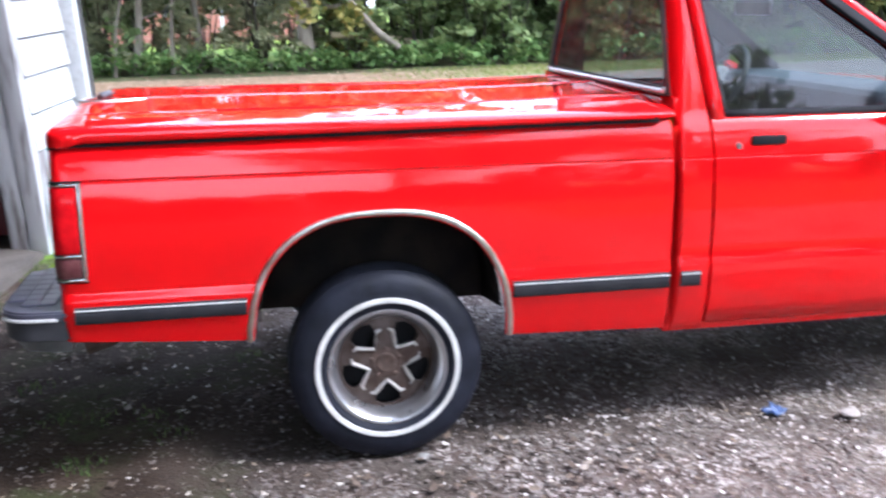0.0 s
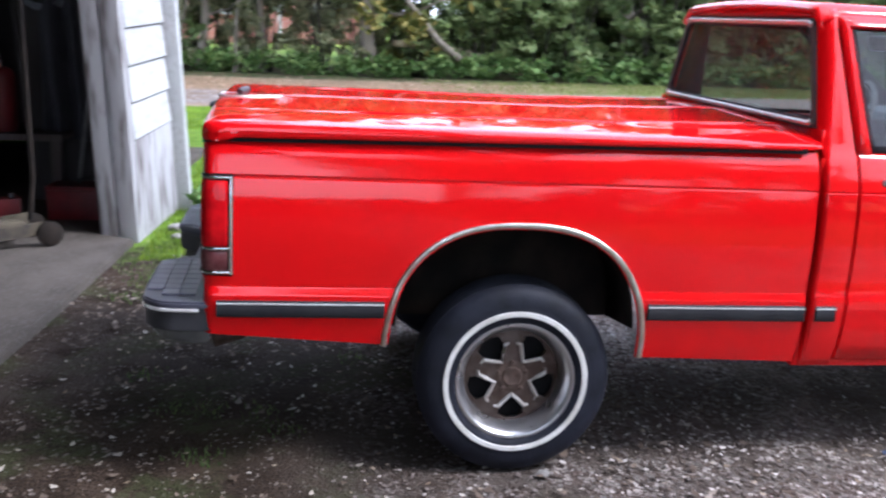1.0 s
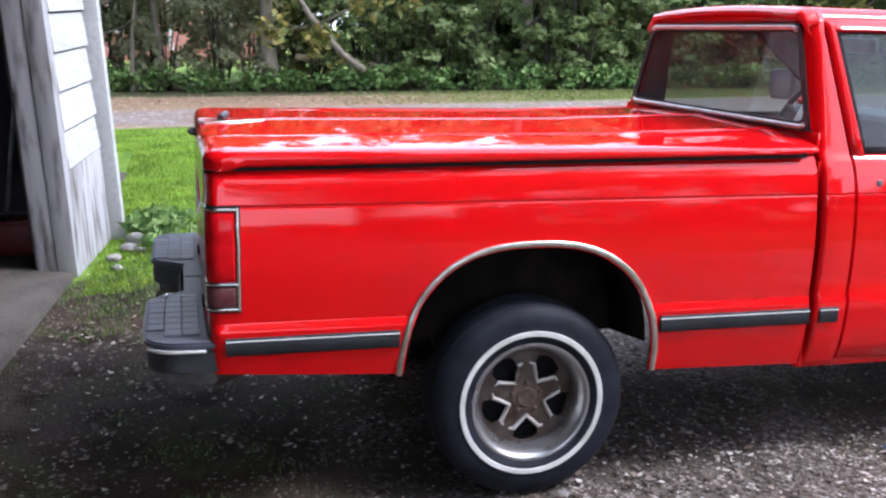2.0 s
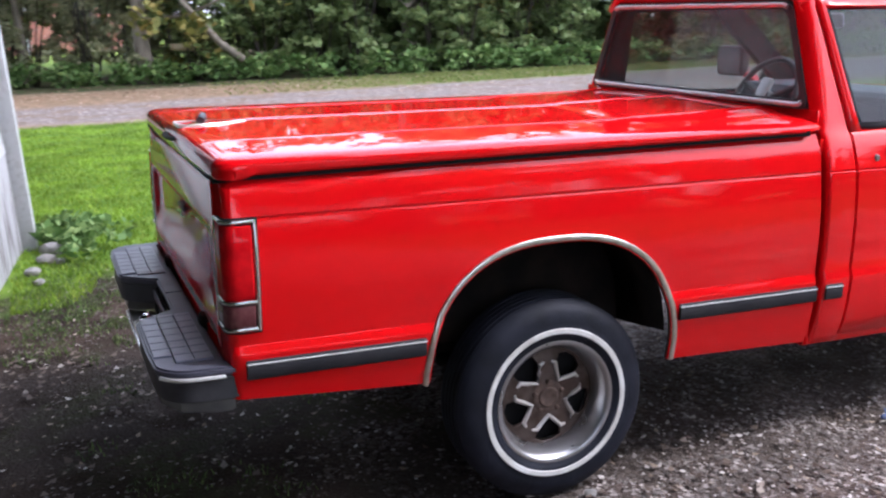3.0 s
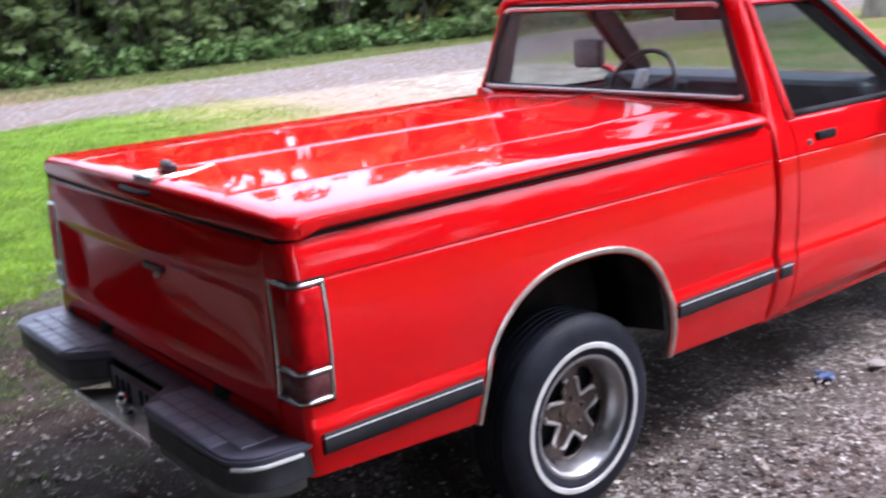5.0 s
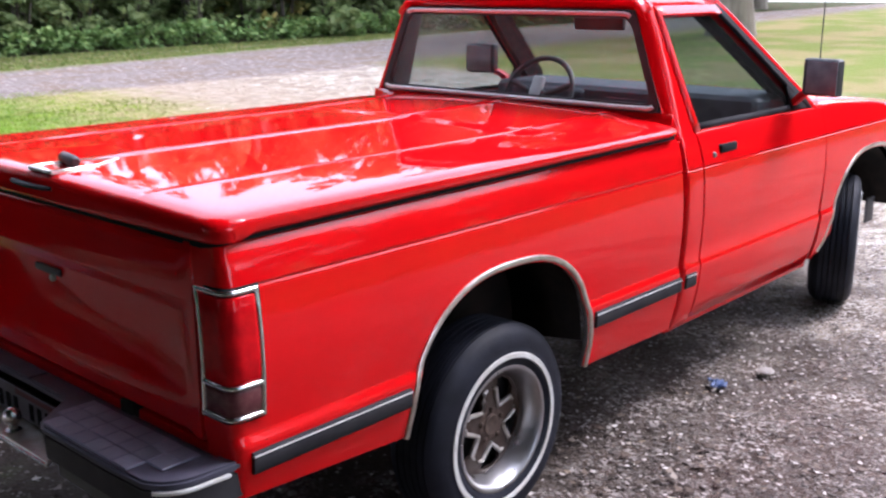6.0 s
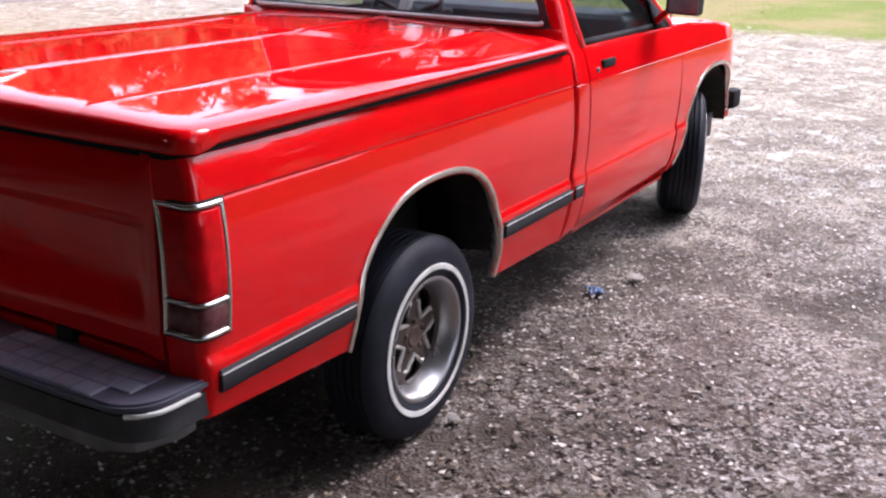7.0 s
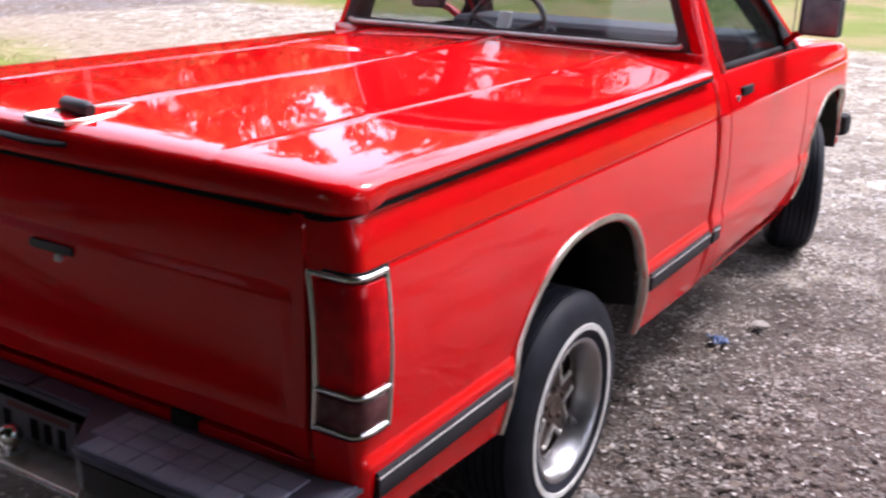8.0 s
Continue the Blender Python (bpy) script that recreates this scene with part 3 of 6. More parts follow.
half_path = [(x, 0.797, rail(x) + 0.007) for x in np.linspace(0.9, -0.93, 12)]
half_path += [(-0.94 - 0.048 * math.sin(a), 0.747 + 0.05 * math.cos(a), 1.0735 - 0.0115 * a / (math.pi / 2)) for a in np.linspace(0.05, math.pi / 2, 7)]
half_path += [(-0.988, y, 1.062) for y in (0.6, 0.4, 0.2)]
bm = sweep(half_path + [(x, -y, z) for x, y, z in reversed(half_path)], seal_out, [(-0.03, -0.008), (0.004, -0.008), (0.004, 0.008), (-0.03, 0.008)])
part("weather_seal", bm, DARK, cover, "black rubber seal")
DISH_PLAN = [(-0.99, 0.062), (-0.945, 0.07), (-0.86, 0.058), (-0.765, 0.004), (-0.765, -0.004), (-0.86, -0.058), (-0.945, -0.07), (-0.99, -0.062)]


def dish_row(k, z):
    return [(-0.885 + (x + 0.885) * k, -0.055 + y * k, z) for x, y in DISH_PLAN]


dish = part("handle_dish", grid_bm([dish_row(k, z) for k, z in ((0.92, 1.1425), (0.86, 1.139), (0.6, 1.137), (0.05, 1.137))], close=True), DISH, cover, "worn red handle dish", angle=30)
part("dish_rim", clean(grid_bm([dish_row(k, z) for k, z in ((1.0, 1.136), (1.0, 1.1435), (0.96, 1.146), (0.92, 1.1445), (0.9, 1.138))], close=True)), DULL_CHROME, cover, "thin bright dish rim", angle=50)
bm = bmesh.new()
add_tube(bm, [(-0.905, -0.05, 1.132), (-0.905, -0.05, 1.153)], 0.010, 12)
add_tube(bm, [(-0.893, 0.006, 1.155), (-0.896, -0.008, 1.157), (-0.914, -0.092, 1.157), (-0.917, -0.106, 1.155)], 0.015, 14, [0.011, 0.0155, 0.0155, 0.011])
part("lock_handle", bm, BLACK, cover, "black T-shaped lock handle")
bm = sweep([(-1.0 - 0.02 * math.sin(math.pi * k / 12) ** 0.5, 0.075 - 0.21 * k / 12, 1.103) for k in range(13)], (-1, 0, 0),
           [(-0.012, -0.005), (0.004, -0.005), (0.008, -0.002), (0.008, 0.002), (0.004, 0.005), (-0.012, 0.005)])
part("pull_grip", bm, MATT_BLACK, cover, "black pull grip")

# bed box behind the covers: floor, front wall
bm = bmesh.new()
add_box(bm, (-0.03, 0, 0.575), (1.88, 1.03, 0.02))
add_box(bm, (0.925, 0, 0.82), (0.012, 1.5, 0.5))
part("bed_floor", bm, UNDER, truck, "dark bed floor")

# ---- cab ----
CABIN = [(0.36, 0.772), (0.42, 0.80), (0.5, 0.818), (0.602, 0.828), (0.612, 0.826), (0.63, 0.819), (0.66, 0.821), (0.72, 0.825), (0.78, 0.8265), (0.84, 0.8255), (0.9, 0.8222), (0.94, 0.819), (0.961, 0.817), (0.9645, 0.8132), (0.9675, 0.8132), (0.971, 0.816),
         (1.03, 0.80), (1.075, 0.782), (1.09, 0.768), (1.15, 0.745), (1.3, 0.688), (1.45, 0.632), (1.5, 0.612), (1.53, 0.595), (1.548, 0.57)]


def cab_wide(z):
    return lerp(CABIN, z)


def back_x(z):
    return lerp([(0.36, 0.975), (1.1, 0.975), (1.5, 1.0), (1.55, 1.02)], z)


def rear_glass_half(z):
    return lerp([(1.14, 0.70), (1.165, 0.692), (1.50, 0.562), (1.53, 0.55)], z)


CAB_Z = [0.37, 0.4, 0.45, 0.52, 0.57, 0.602, 0.612, 0.63, 0.7, 0.8, 0.9, 0.94, 0.961, 0.9645, 0.9675, 0.971, 1.0, 1.04, 1.075, 1.09, 1.12, 1.14, 1.2, 1.3, 1.4, 1.47, 1.51, 1.53, 1.548]
DOOR_REAR = [(0.36, 1.088), (0.9, 1.086), (1.1, 1.082), (1.5, 1.045), (1.55, 1.04)]
cab = part("cab_body", box((1.6, 0, 0.4), (1.2, 1.5, 0.03)), UNDER, truck, "red cab shell")
for sign in (-1, 1):
    rows = []
    for z in CAB_Z:
        w, bx = cab_wide(z), back_x(z)
        r = lerp([(0.9, 0.012), (1.05, 0.014), (1.12, 0.03), (1.25, 0.045)], z)
        x1 = lerp(DOOR_REAR, z)
        row = [(x1, sign * (w - 0.012), z), (x1 - 0.004, sign * w, z), ((x1 + bx + r) / 2, sign * w, z)]
        for a in np.linspace(0, 90, 8):
            row.append((bx + r * (1 - math.sin(radians(a))), sign * (w - r * (1 - math.cos(radians(a)))), z))
        edge = rear_glass_half(max(z, 1.14)) + 0.008
        row += [(bx, sign * min(w - r - 0.001, edge), z)]
        rows.append(row)
    part("corner_pillar", grid_bm(rows), RED, cab, solid=0.006, angle=28)
bm = bmesh.new()
add_grid(bm, [[(back_x(z), y, z) for y in np.linspace(-0.745, 0.745, 12)] for z in (0.45, 0.8, 1.05, 1.115, 1.159)])
add_grid(bm, [[(back_x(z) + (0.006 if z < 1.525 else 0), y, z) for y in np.linspace(-0.575, 0.575, 12)] for z in (1.512, 1.53, 1.545)])
part("back_panel", bm, RED, cab, solid=0.006)

# roof: crowned, with rolled edges
def roof_z(x, y):
    return 1.553 + 0.026 * (1 - (y / 0.6) ** 2) - 0.02 * max(0, (x - 1.3) / 0.3) ** 2


rows = []
for x, drop in ((1.014, -0.038), (0.998, -0.034), (0.99, -0.027), (0.989, -0.019), (0.995, -0.011), (1.008, -0.0045), (1.028, -0.0005), (1.06, 0.001), (1.15, 0), (1.3, 0), (1.42, 0), (1.5, -0.004), (1.56, -0.018), (1.585, -0.03)):
    row = []
    for y in np.linspace(-1, 1, 25):
        e = abs(y)
        fall = 0.0 if e < 0.9 else -0.045 * ((e - 0.9) / 0.1) ** 2
        row.append((x, y * 0.605, roof_z(x, y * 0.55) + fall + drop))
    rows.append(row)
part("roof", grid_bm(rows), LID_RED, cab, solid=0.006, angle=40)
part("roof_lining", box((1.28, 0, 1.522), (0.5, 1.08, 0.012), 0.004), INTERIOR, cab, "dark headlining")

# rear window: rubber frame, bright strip, glass
def ring_pts(inset, off, low=1.163, high=1.508, r=0.035):
    pts = []
    corners = [(-1, low), (1, low), (1, high), (-1, high)]
    for k, (s, z) in enumerate(corners):
        zz = z + (inset if z == low else -inset)
        for a in np.linspace(0, 90, 5):
            t = radians(180 + 90 * k + a)
            cz = zz + (r if z == low else -r)
            z2 = cz + r * math.sin(t)
            y2 = s * (rear_glass_half(z2) - inset - r) + r * math.cos(t)
            pts.append((back_x(z2) + off, y2, z2))
    return pts


def ring(inner, outer, d0, d1):
    bm = bmesh.new()
    a, b, c2, d = ring_pts(outer, d0), ring_pts(outer, d1), ring_pts(inner, d1), ring_pts(inner, d0)
    add_grid(bm, [list(r) for r in zip(*[a, b, c2, d])] + [[a[0], b[0], c2[0], d[0]]], close=True)
    return clean(bm)


rear_window = part("rear_window", ring(0.024, -0.006, 0.008, -0.008), BLACK, cab, "rear window in a black rubber frame", angle=50)
bm = bmesh.new()
bm.faces.new([bm.verts.new((x, y, z)) for x, y, z in ring_pts(0.012, 0.0)])
pane = part("pane", bm, GLASS, rear_window, "clear window glass")
pane.visible_shadow = False
p = ring_pts(0.009, -0.009)
bm = bmesh.new()
sec = [(-0.003, -0.008), (0.006, -0.008), (0.01, -0.003), (0.008, 0.005), (-0.003, 0.009)]
sweep(p[2:8], (-1, 0, 0), sec, bm)
part("bright_strip", bm, STRIP, rear_window, "thin chrome strip, sky reflection painted as near-white", angle=60)
sweep_bm = sweep([(q[0], q[1] * 1.0, q[2]) for q in p[12:18]], (-1, 0, 0), sec)
part("bright_strip", sweep_bm, STRIP, rear_window, "thin chrome strip, sky reflection painted as near-white", angle=60)

# doors
A_LINE = [(1.09, 2.085), (1.2, 1.93), (1.35, 1.72), (1.5, 1.51), (1.53, 1.47)]     # front edge of the side window by height
DOOR_FRONT = [(0.36, 2.14), (0.6, 2.17), (0.9, 2.19), (1.09, 2.195)]
WIN_REAR = [(1.09, 1.145), (1.5, 1.098)]


def door(sign):
    body_rows = []
    for z in [0.395] + [z for z in CAB_Z if 0.4 < z < 1.08] + [1.085]:
        x0, x1, w = lerp(DOOR_REAR, z) + 0.006, lerp(DOOR_FRONT, z) - 0.004, cab_wide(z)
        xs = [x0] + list(np.linspace(x0 + 0.006, x1 - 0.006, 9)) + [x1]
        body_rows.append([(x, sign * (w - (0.012 if k in (0, 10) else 0)), z) for k, x in enumerate(xs)])
    body_rows.append([(x, sign * (cab_wide(1.085) - 0.03), 1.092) for x, _, _ in body_rows[-1]])
    skin = part("door", grid_bm(body_rows), RED, truck, "red door", solid=0.006, angle=26)
    # window frame
    bm = bmesh.new()
    zs = [1.085, 1.15, 1.25, 1.35, 1.43, 1.488, 1.505, 1.525]
    add_grid(bm, [[(lerp(DOOR_REAR, z) + 0.006, sign * cab_wide(z), z), (lerp(WIN_REAR, z) - 0.012, sign * cab_wide(z), z), (lerp(WIN_REAR, z), sign * (cab_wide(z) - 0.014), z)] for z in zs])
    add_grid(bm, [[(x, sign * (cab_wide(z) - i), z) for x in np.linspace(lerp(DOOR_REAR, z) + 0.006, lerp(A_LINE, z) + 0.03, 8)] for z, i in ((1.488, 0.012), (1.495, 0.0), (1.525, 0.0))])
    part("window_frame", bm, RED, skin, solid=0.008, angle=30)
    bm = bmesh.new()
    add_grid(bm, [[(lerp(A_LINE, z), sign * (cab_wide(z) - 0.014), z), (lerp(A_LINE, z) + 0.012, sign * (cab_wide(z) - 0.002), z), (lerp(A_LINE, z) + 0.06, sign * (cab_wide(z) - 0.004), z)] for z in zs])
    add_grid(bm, [[(lerp(WIN_REAR, z) + d, sign * (cab_wide(z) - 0.016), z) for d in (-0.002, 0.016)] for z in zs])
    add_grid(bm, [[(x, sign * (cab_wide(z) - 0.012), z) for x in np.linspace(1.13, 2.10, 8)] for z in (1.086, 1.112)])
    part("window_seal", bm, MATT_BLACK, skin, "black window rubber", solid=0.008)
    rows = [[(x, sign * (cab_wide(z) - 0.018), z) for x in np.linspace(lerp(WIN_REAR, z), lerp(A_LINE, z) + 0.01, 6)] for z in (1.09, 1.2, 1.3, 1.4, 1.5)]
    g = part("side_glass", grid_bm(rows), SIDE_GLASS, skin, "tinted side glass")
    g.visible_shadow = False
    # handle and lock
    bm = box((1.285, sign * (cab_wide(1.015) + 0.004), 1.017), (0.125, 0.018, 0.032), 0.007)
    part("door_handle", bm, MATT_BLACK, skin, "black flap handle")
    bm = lathe([(0.0, 0.008), (0.009, 0.008), (0.011, 0.005), (0.012, 0.0), (0.012, -0.01)], 16, pose(1.178, sign * cab_wide(1.0), 1.0, 0, 0, 0 if sign > 0 else 180))
    part("door_lock", bm, VALANCE, skin, "round metal lock")
    # small moulding at the rear of the cab
    pts = [(x, sign * cab_wide(0.56), 0.564) for x in (0.985, 1.02, 1.055)]
    m0 = part("side_moulding", sweep(pts, (0, sign, 0), [(-0.004, -0.026), (0.008, -0.026), (0.012, -0.02), (0.012, 0.02), (0.008, 0.026), (-0.004, 0.026)]), TRIM_GREY, cab, "charcoal rubber moulding", angle=50)
    part("bright_strip", sweep([(x, sign * (cab_wide(0.56) + 0.0105), 0.5815) for x in (0.985, 1.055)], (0, sign, 0), [(-0.006, -0.0022), (0.002, -0.0022), (0.003, 0.0), (0.002, 0.0022), (-0.006, 0.0022)]), STRIP, m0, "thin bright strip", angle=60)
    # door mirror
    mir = part("door_mirror", box((1.90, sign * 0.895, 1.238), (0.055, 0.16, 0.15), 0.018, pose(0, 0, 0, 0, 0, sign * 12), 3), BLACK, skin, "black door mirror")
    part("mirror_glass", box((1.871, sign * 0.90, 1.238), (0.004, 0.14, 0.128), 0.001, pose(0, 0, 0, 0, 0, sign * 12)), PAINTED_MIRROR, mir, "mirror glass with its reflection painted grey")
    part("mirror_arm", sweep([(1.96, sign * 0.755, 1.12), (1.94, sign * 0.80, 1.16), (1.91, sign * 0.85, 1.185)], (1, 0, 0), [(-0.02, -0.012), (0.02, -0.012), (0.02, 0.012), (-0.02, 0.012)]), RED, mir)
    bm = bmesh.new()
    vs = [bm.verts.new((x, sign * (cab_wide(z) - 0.006), z)) for x, z in ((1.93, 1.09), (2.10, 1.09), (1.95, 1.21))]
    bm.faces.new(vs)
    part("mirror_sail", bm, MATT_BLACK, skin, "black corner piece", solid=0.012)


for sign in (-1, 1):
    door(sign)
    # sill below the door
    pts = [(0.955, sign * 0.78, 0.376), (1.6, sign * 0.782, 0.376), (2.18, sign * 0.78, 0.378)]
    part("sill", sweep(pts, (0, sign, 0), [(-0.06, -0.016), (-0.02, -0.016), (-0.008, -0.01), (-0.006, 0.004), (-0.01, 0.012), (-0.06, 0.012)]), RED, cab, angle=50)
    # black gap behind the cab
    part("cab_gap", box((0.968, sign * 0.765, 0.72), (0.012, 0.03, 0.7)), RED, cab, "shaded red cab back in the gap", smooth=False)
    # windscreen pillar
    pts = [(lerp(A_LINE, z) + 0.062, sign * (cab_wide(z) - 0.03), z) for z in np.linspace(1.07, 1.535, 8)]
    part("screen_pillar", sweep(pts, (0, sign, 0), [(-0.02, -0.026), (0.02, -0.026), (0.03, -0.014), (0.03, 0.014), (0.02, 0.026), (-0.02, 0.026)]), RED, cab, angle=50)
    part("pillar_lining", sweep([(q[0] - 0.012, q[1] - sign * 0.045, q[2]) for q in pts], (0, sign, 0), [(-0.014, -0.052), (0.022, -0.052), (0.022, 0.052), (-0.014, 0.052)]), DARK, cab, "dark pillar lining")
    rows = [[(x, sign * (cab_wide(z) - 0.045), z) for x in (back_x(z) + 0.03, lerp(WIN_REAR, max(1.09, z)) - 0.0)] for z in (1.0, 1.15, 1.3, 1.5)]
    part("rear_pillar_lining", grid_bm(rows), DARK, cab, "dark pillar lining", solid=0.01)
    part("rail_lining", sweep([(1.04, sign * 0.575, 1.5), (1.3, sign * 0.575, 1.503), (1.52, sign * 0.57, 1.5)], (0, sign, 0), [(-0.02, -0.022), (0.018, -0.022), (0.012, 0.022), (-0.02, 0.022)]), DARK, cab, "dark roof rail lining")
    rows = [[(x, sign * (cab_wide(z) - 0.05), z) for x in np.linspace(1.0, 2.1, 6)] for z in (0.45, 0.8, 1.06, 1.09)]
    part("door_lining", grid_bm(rows), INTERIOR, cab, "maroon door lining", solid=0.02)

# windscreen
rows = [[(lerp(A_LINE, z) + 0.075 + 0.05 * (1 - (k / 5) ** 2), k / 5 * (cab_wide(z) - 0.04), z) for k in range(-5, 6)] for z in (1.08, 1.25, 1.4, 1.53)]
g = part("windscreen", grid_bm(rows), SIDE_GLASS, cab, "curved windscreen glass")
g.visible_shadow = False

# bonnet and front wings
def hood_z(x):
    return lerp([(2.1, 1.098), (2.4, 1.092), (2.8, 1.068), (3.1, 1.035), (3.2, 1.02)], x)


def wing(sign):
    c, h, base, up = FRONT_ARCH
    h -= 0.012
    up -= 0.012

    def bottom(x):
        if x < c - h:
            return lerp([(2.17, 0.40), (2.24, 0.42), (c - h, 0.50)], x)
        if x > c + h:
            return lerp([(c + h, 0.56), (3.25, 0.58)], x)
        return max(arch_z(x, c, h, base, up), lerp([(c - h, 0.5), (c, 0.45), (c + h, 0.56)], x))

    xs = [2.182, 2.19, 2.24, 2.28, c - h - 0.001] + arch_stations(c, h) + [c + h + 0.001, 3.22]
    levels = LEVELS
    cols = []
    for x in xs:
        lo, hi = bottom(x), hood_z(x) - 0.02
        col = []
        for z in levels:
            zz = min(max(z, lo), hi)
            col.append((x, sign * (cab_wide(min(zz, 1.08)) - (0.012 if x < 2.185 else 0) - 0.06 * max(0, (x - 2.9) / 0.35) ** 2), zz))
        top = hood_z(x)
        col += [(x, col[-1][1] - sign * 0.012, top - 0.006), (x, col[-1][1] - sign * 0.05, top)]
        cols.append(col)
    for a in (0.4, 0.8, 1.0):
        cols.append([(3.22 + 0.04 * a, y - sign * 0.05 * a * a, z) for _, y, z in cols[len(xs) - 1]])
    return clean(grid_bm(cols))


for sign in (-1, 1):
    w0 = part("front_wing", wing(sign), RED, truck, solid=0.005, angle=26)
    c, h, base, up = FRONT_ARCH
    edge = [(2.235, 0.43), (2.275, 0.48)] + [(x, arch_z(x, c, h, base, up)) for x in arch_stations(c, h) if arch_z(x, c, h, base, up) > 0.56]
    edge += [(c + h, 0.60), (c + h + 0.004, 0.55)]
    part("arch_lip", sweep([(x, sign * (cab_wide(z) - 0.06 * max(0, (x - 2.9) / 0.35) ** 2), z) for x, z in edge], (0, sign, 0), [(-0.012, -0.009), (0.004, -0.009), (0.007, -0.005), (0.007, 0.005), (0.003, 0.009), (-0.02, 0.009)]), DULL_CHROME, w0, "tarnished chrome lip", angle=50)
    rows = [[(c + (h - 0.03) * math.cos(a), sign * y, 0.5 + (up - 0.07) * max(0.0, math.sin(a)) ** 0.8) for a in np.linspace(0, math.pi, 21)] for y in (0.78, 0.48)]
    bm = grid_bm(rows)
    bm.faces.new([bm.verts.new(q) for q in rows[1]])
    part("wheelhouse", bm, UNDER, w0, "dirty black wheelhouse", solid=0.004)
    part("headlamp", box((3.27, sign * 0.6, 0.86), (0.02, 0.2, 0.13), 0.008), MIRROR, truck, "square headlamp")
rows = [[(x, y * 0.72, hood_z(x) + 0.012 * (1 - y * y)) for y in np.linspace(-1, 1, 13)] for x in (2.12, 2.3, 2.6, 2.9, 3.1, 3.2, 3.25)]
part("bonnet", grid_bm(rows), RED, truck, "long flat red bonnet", solid=0.006)
part("grille", box((3.262, 0, 0.85), (0.02, 0.95, 0.2), 0.006), BLACK, truck, "black grille")
part("front_panel", box((3.235, 0, 0.79), (0.03, 1.48, 0.44), 0.01), UNDER, truck, "dark panel behind the grille")
fb = part("front_bumper", box((3.37, 0, 0.60), (0.09, 1.5, 0.11), 0.02), DULL_CHROME, truck, "chrome front bumper with black ends")
for sign in (-1, 1):
    part("bumper_end", box((3.33, sign * 0.755, 0.60), (0.15, 0.11, 0.105), 0.025), MATT_BLACK, fb, "black rubber bumper end")
    part("front_apron", box((3.28, sign * 0.74, 0.53), (0.1, 0.06, 0.07), 0.015), RED, truck, "red apron below the bumper")
    part("air_dam", box((3.1, sign * 0.72, 0.475), (0.1, 0.012, 0.13), 0.004), BLACK, truck, "black rubber air dam end")
part("cowl", box((2.12, 0, 1.075), (0.14, 1.42, 0.03), 0.008), BLACK, truck, "black wiper cowl")
part("aerial", tube([(2.36, -0.69, 1.08), (2.365, -0.688, 1.5), (2.37, -0.685, 1.95)], 0.003, 6), BLACK, truck, "thin whip aerial")

# cab interior
bm = bmesh.new()
add_box(bm, (1.34, 0, 0.72), (0.55, 1.36, 0.2), 0.06, None, 3)
add_box(bm, (1.1, 0, 0.93), (0.16, 1.36, 0.42), 0.05, pose(0, 0, 0, 0, 6, 0), 3)
part("bench_seat", bm, INTERIOR, cab, "maroon cloth bench seat")
bm = bmesh.new()
add_box(bm, (1.93, 0, 1.03), (0.36, 1.38, 0.25), 0.05, None, 3)
add_box(bm, (1.83, 0.36, 1.09), (0.2, 0.42, 0.09), 0.03, None, 3)
add_box(bm, (1.83, -0.1, 1.03), (0.18, 0.3, 0.16), 0.02, None, 2)
part("dashboard", bm, DASH, cab, "blue-grey dashboard")
wheel_m = pose(1.66, 0.36, 1.10, 0, -62, 0)
bm = bmesh.new()
n = 30
ringv = []
for i in range(n):
    a = 2 * math.pi * i / n
    ringv.append([wheel_m @ Vector(((0.19 + 0.013 * math.cos(b)) * math.cos(a), (0.19 + 0.013 * math.cos(b)) * math.sin(a), 0.013 * math.sin(b))) for b in np.linspace(0, 2 * math.pi, 9)[:-1]])
add_grid(bm, ringv + [ringv[0]], close=True)
for a in (-20, 200, 90):
    e = Vector((0.19 * math.cos(radians(a + 90)), 0.19 * math.sin(radians(a + 90)), 0))
    add_tube(bm, [wheel_m @ Vector((0, 0, -0.02)), wheel_m @ e], 0.014, 8)
add_tube(bm, [wheel_m @ Vector((0, 0, 0.02)), wheel_m @ Vector((0, 0, -0.25))], 0.04, 12)
wheel_part = part("steering_wheel", bm, BLACK, cab, "black steering wheel")
bm = box((0, 0, 0.018), (0.17, 0.06, 0.03), 0.012, None, 3)
bm.transform(wheel_m)
part("horn_pad", bm, STRIP, wheel_part, "pale grey horn pad")
bm = box((1.62, 0.0, 1.44), (0.02, 0.24, 0.06), 0.015, pose(0, 0, 0, 0, -8, 8), 3)
add_tube(bm, [(1.63, 0, 1.46), (1.66, 0, 1.5)], 0.006, 6)
part("inside_mirror", bm, VALANCE, cab, "grey inside mirror")

# underbody
for sign in (-1, 1):
    part("front_rail", box((2.1, sign * 0.4, 0.47), (2.2, 0.06, 0.11), 0.008), UNDER, truck, "dirty black chassis rail")
    part("rear_rail", box((0.0, sign * 0.4, 0.585), (2.0, 0.06, 0.05), 0.008), UNDER, truck, "dirty black chassis rail")
part("floor_pan", box((1.7, 0, 0.43), (1.3, 1.3, 0.06), 0.01), UNDER, truck, "dirty black floor pan")
part("engine_block", box((2.75, 0, 0.55), (0.9, 0.75, 0.4), 0.05), UNDER, truck, "oily dark engine")
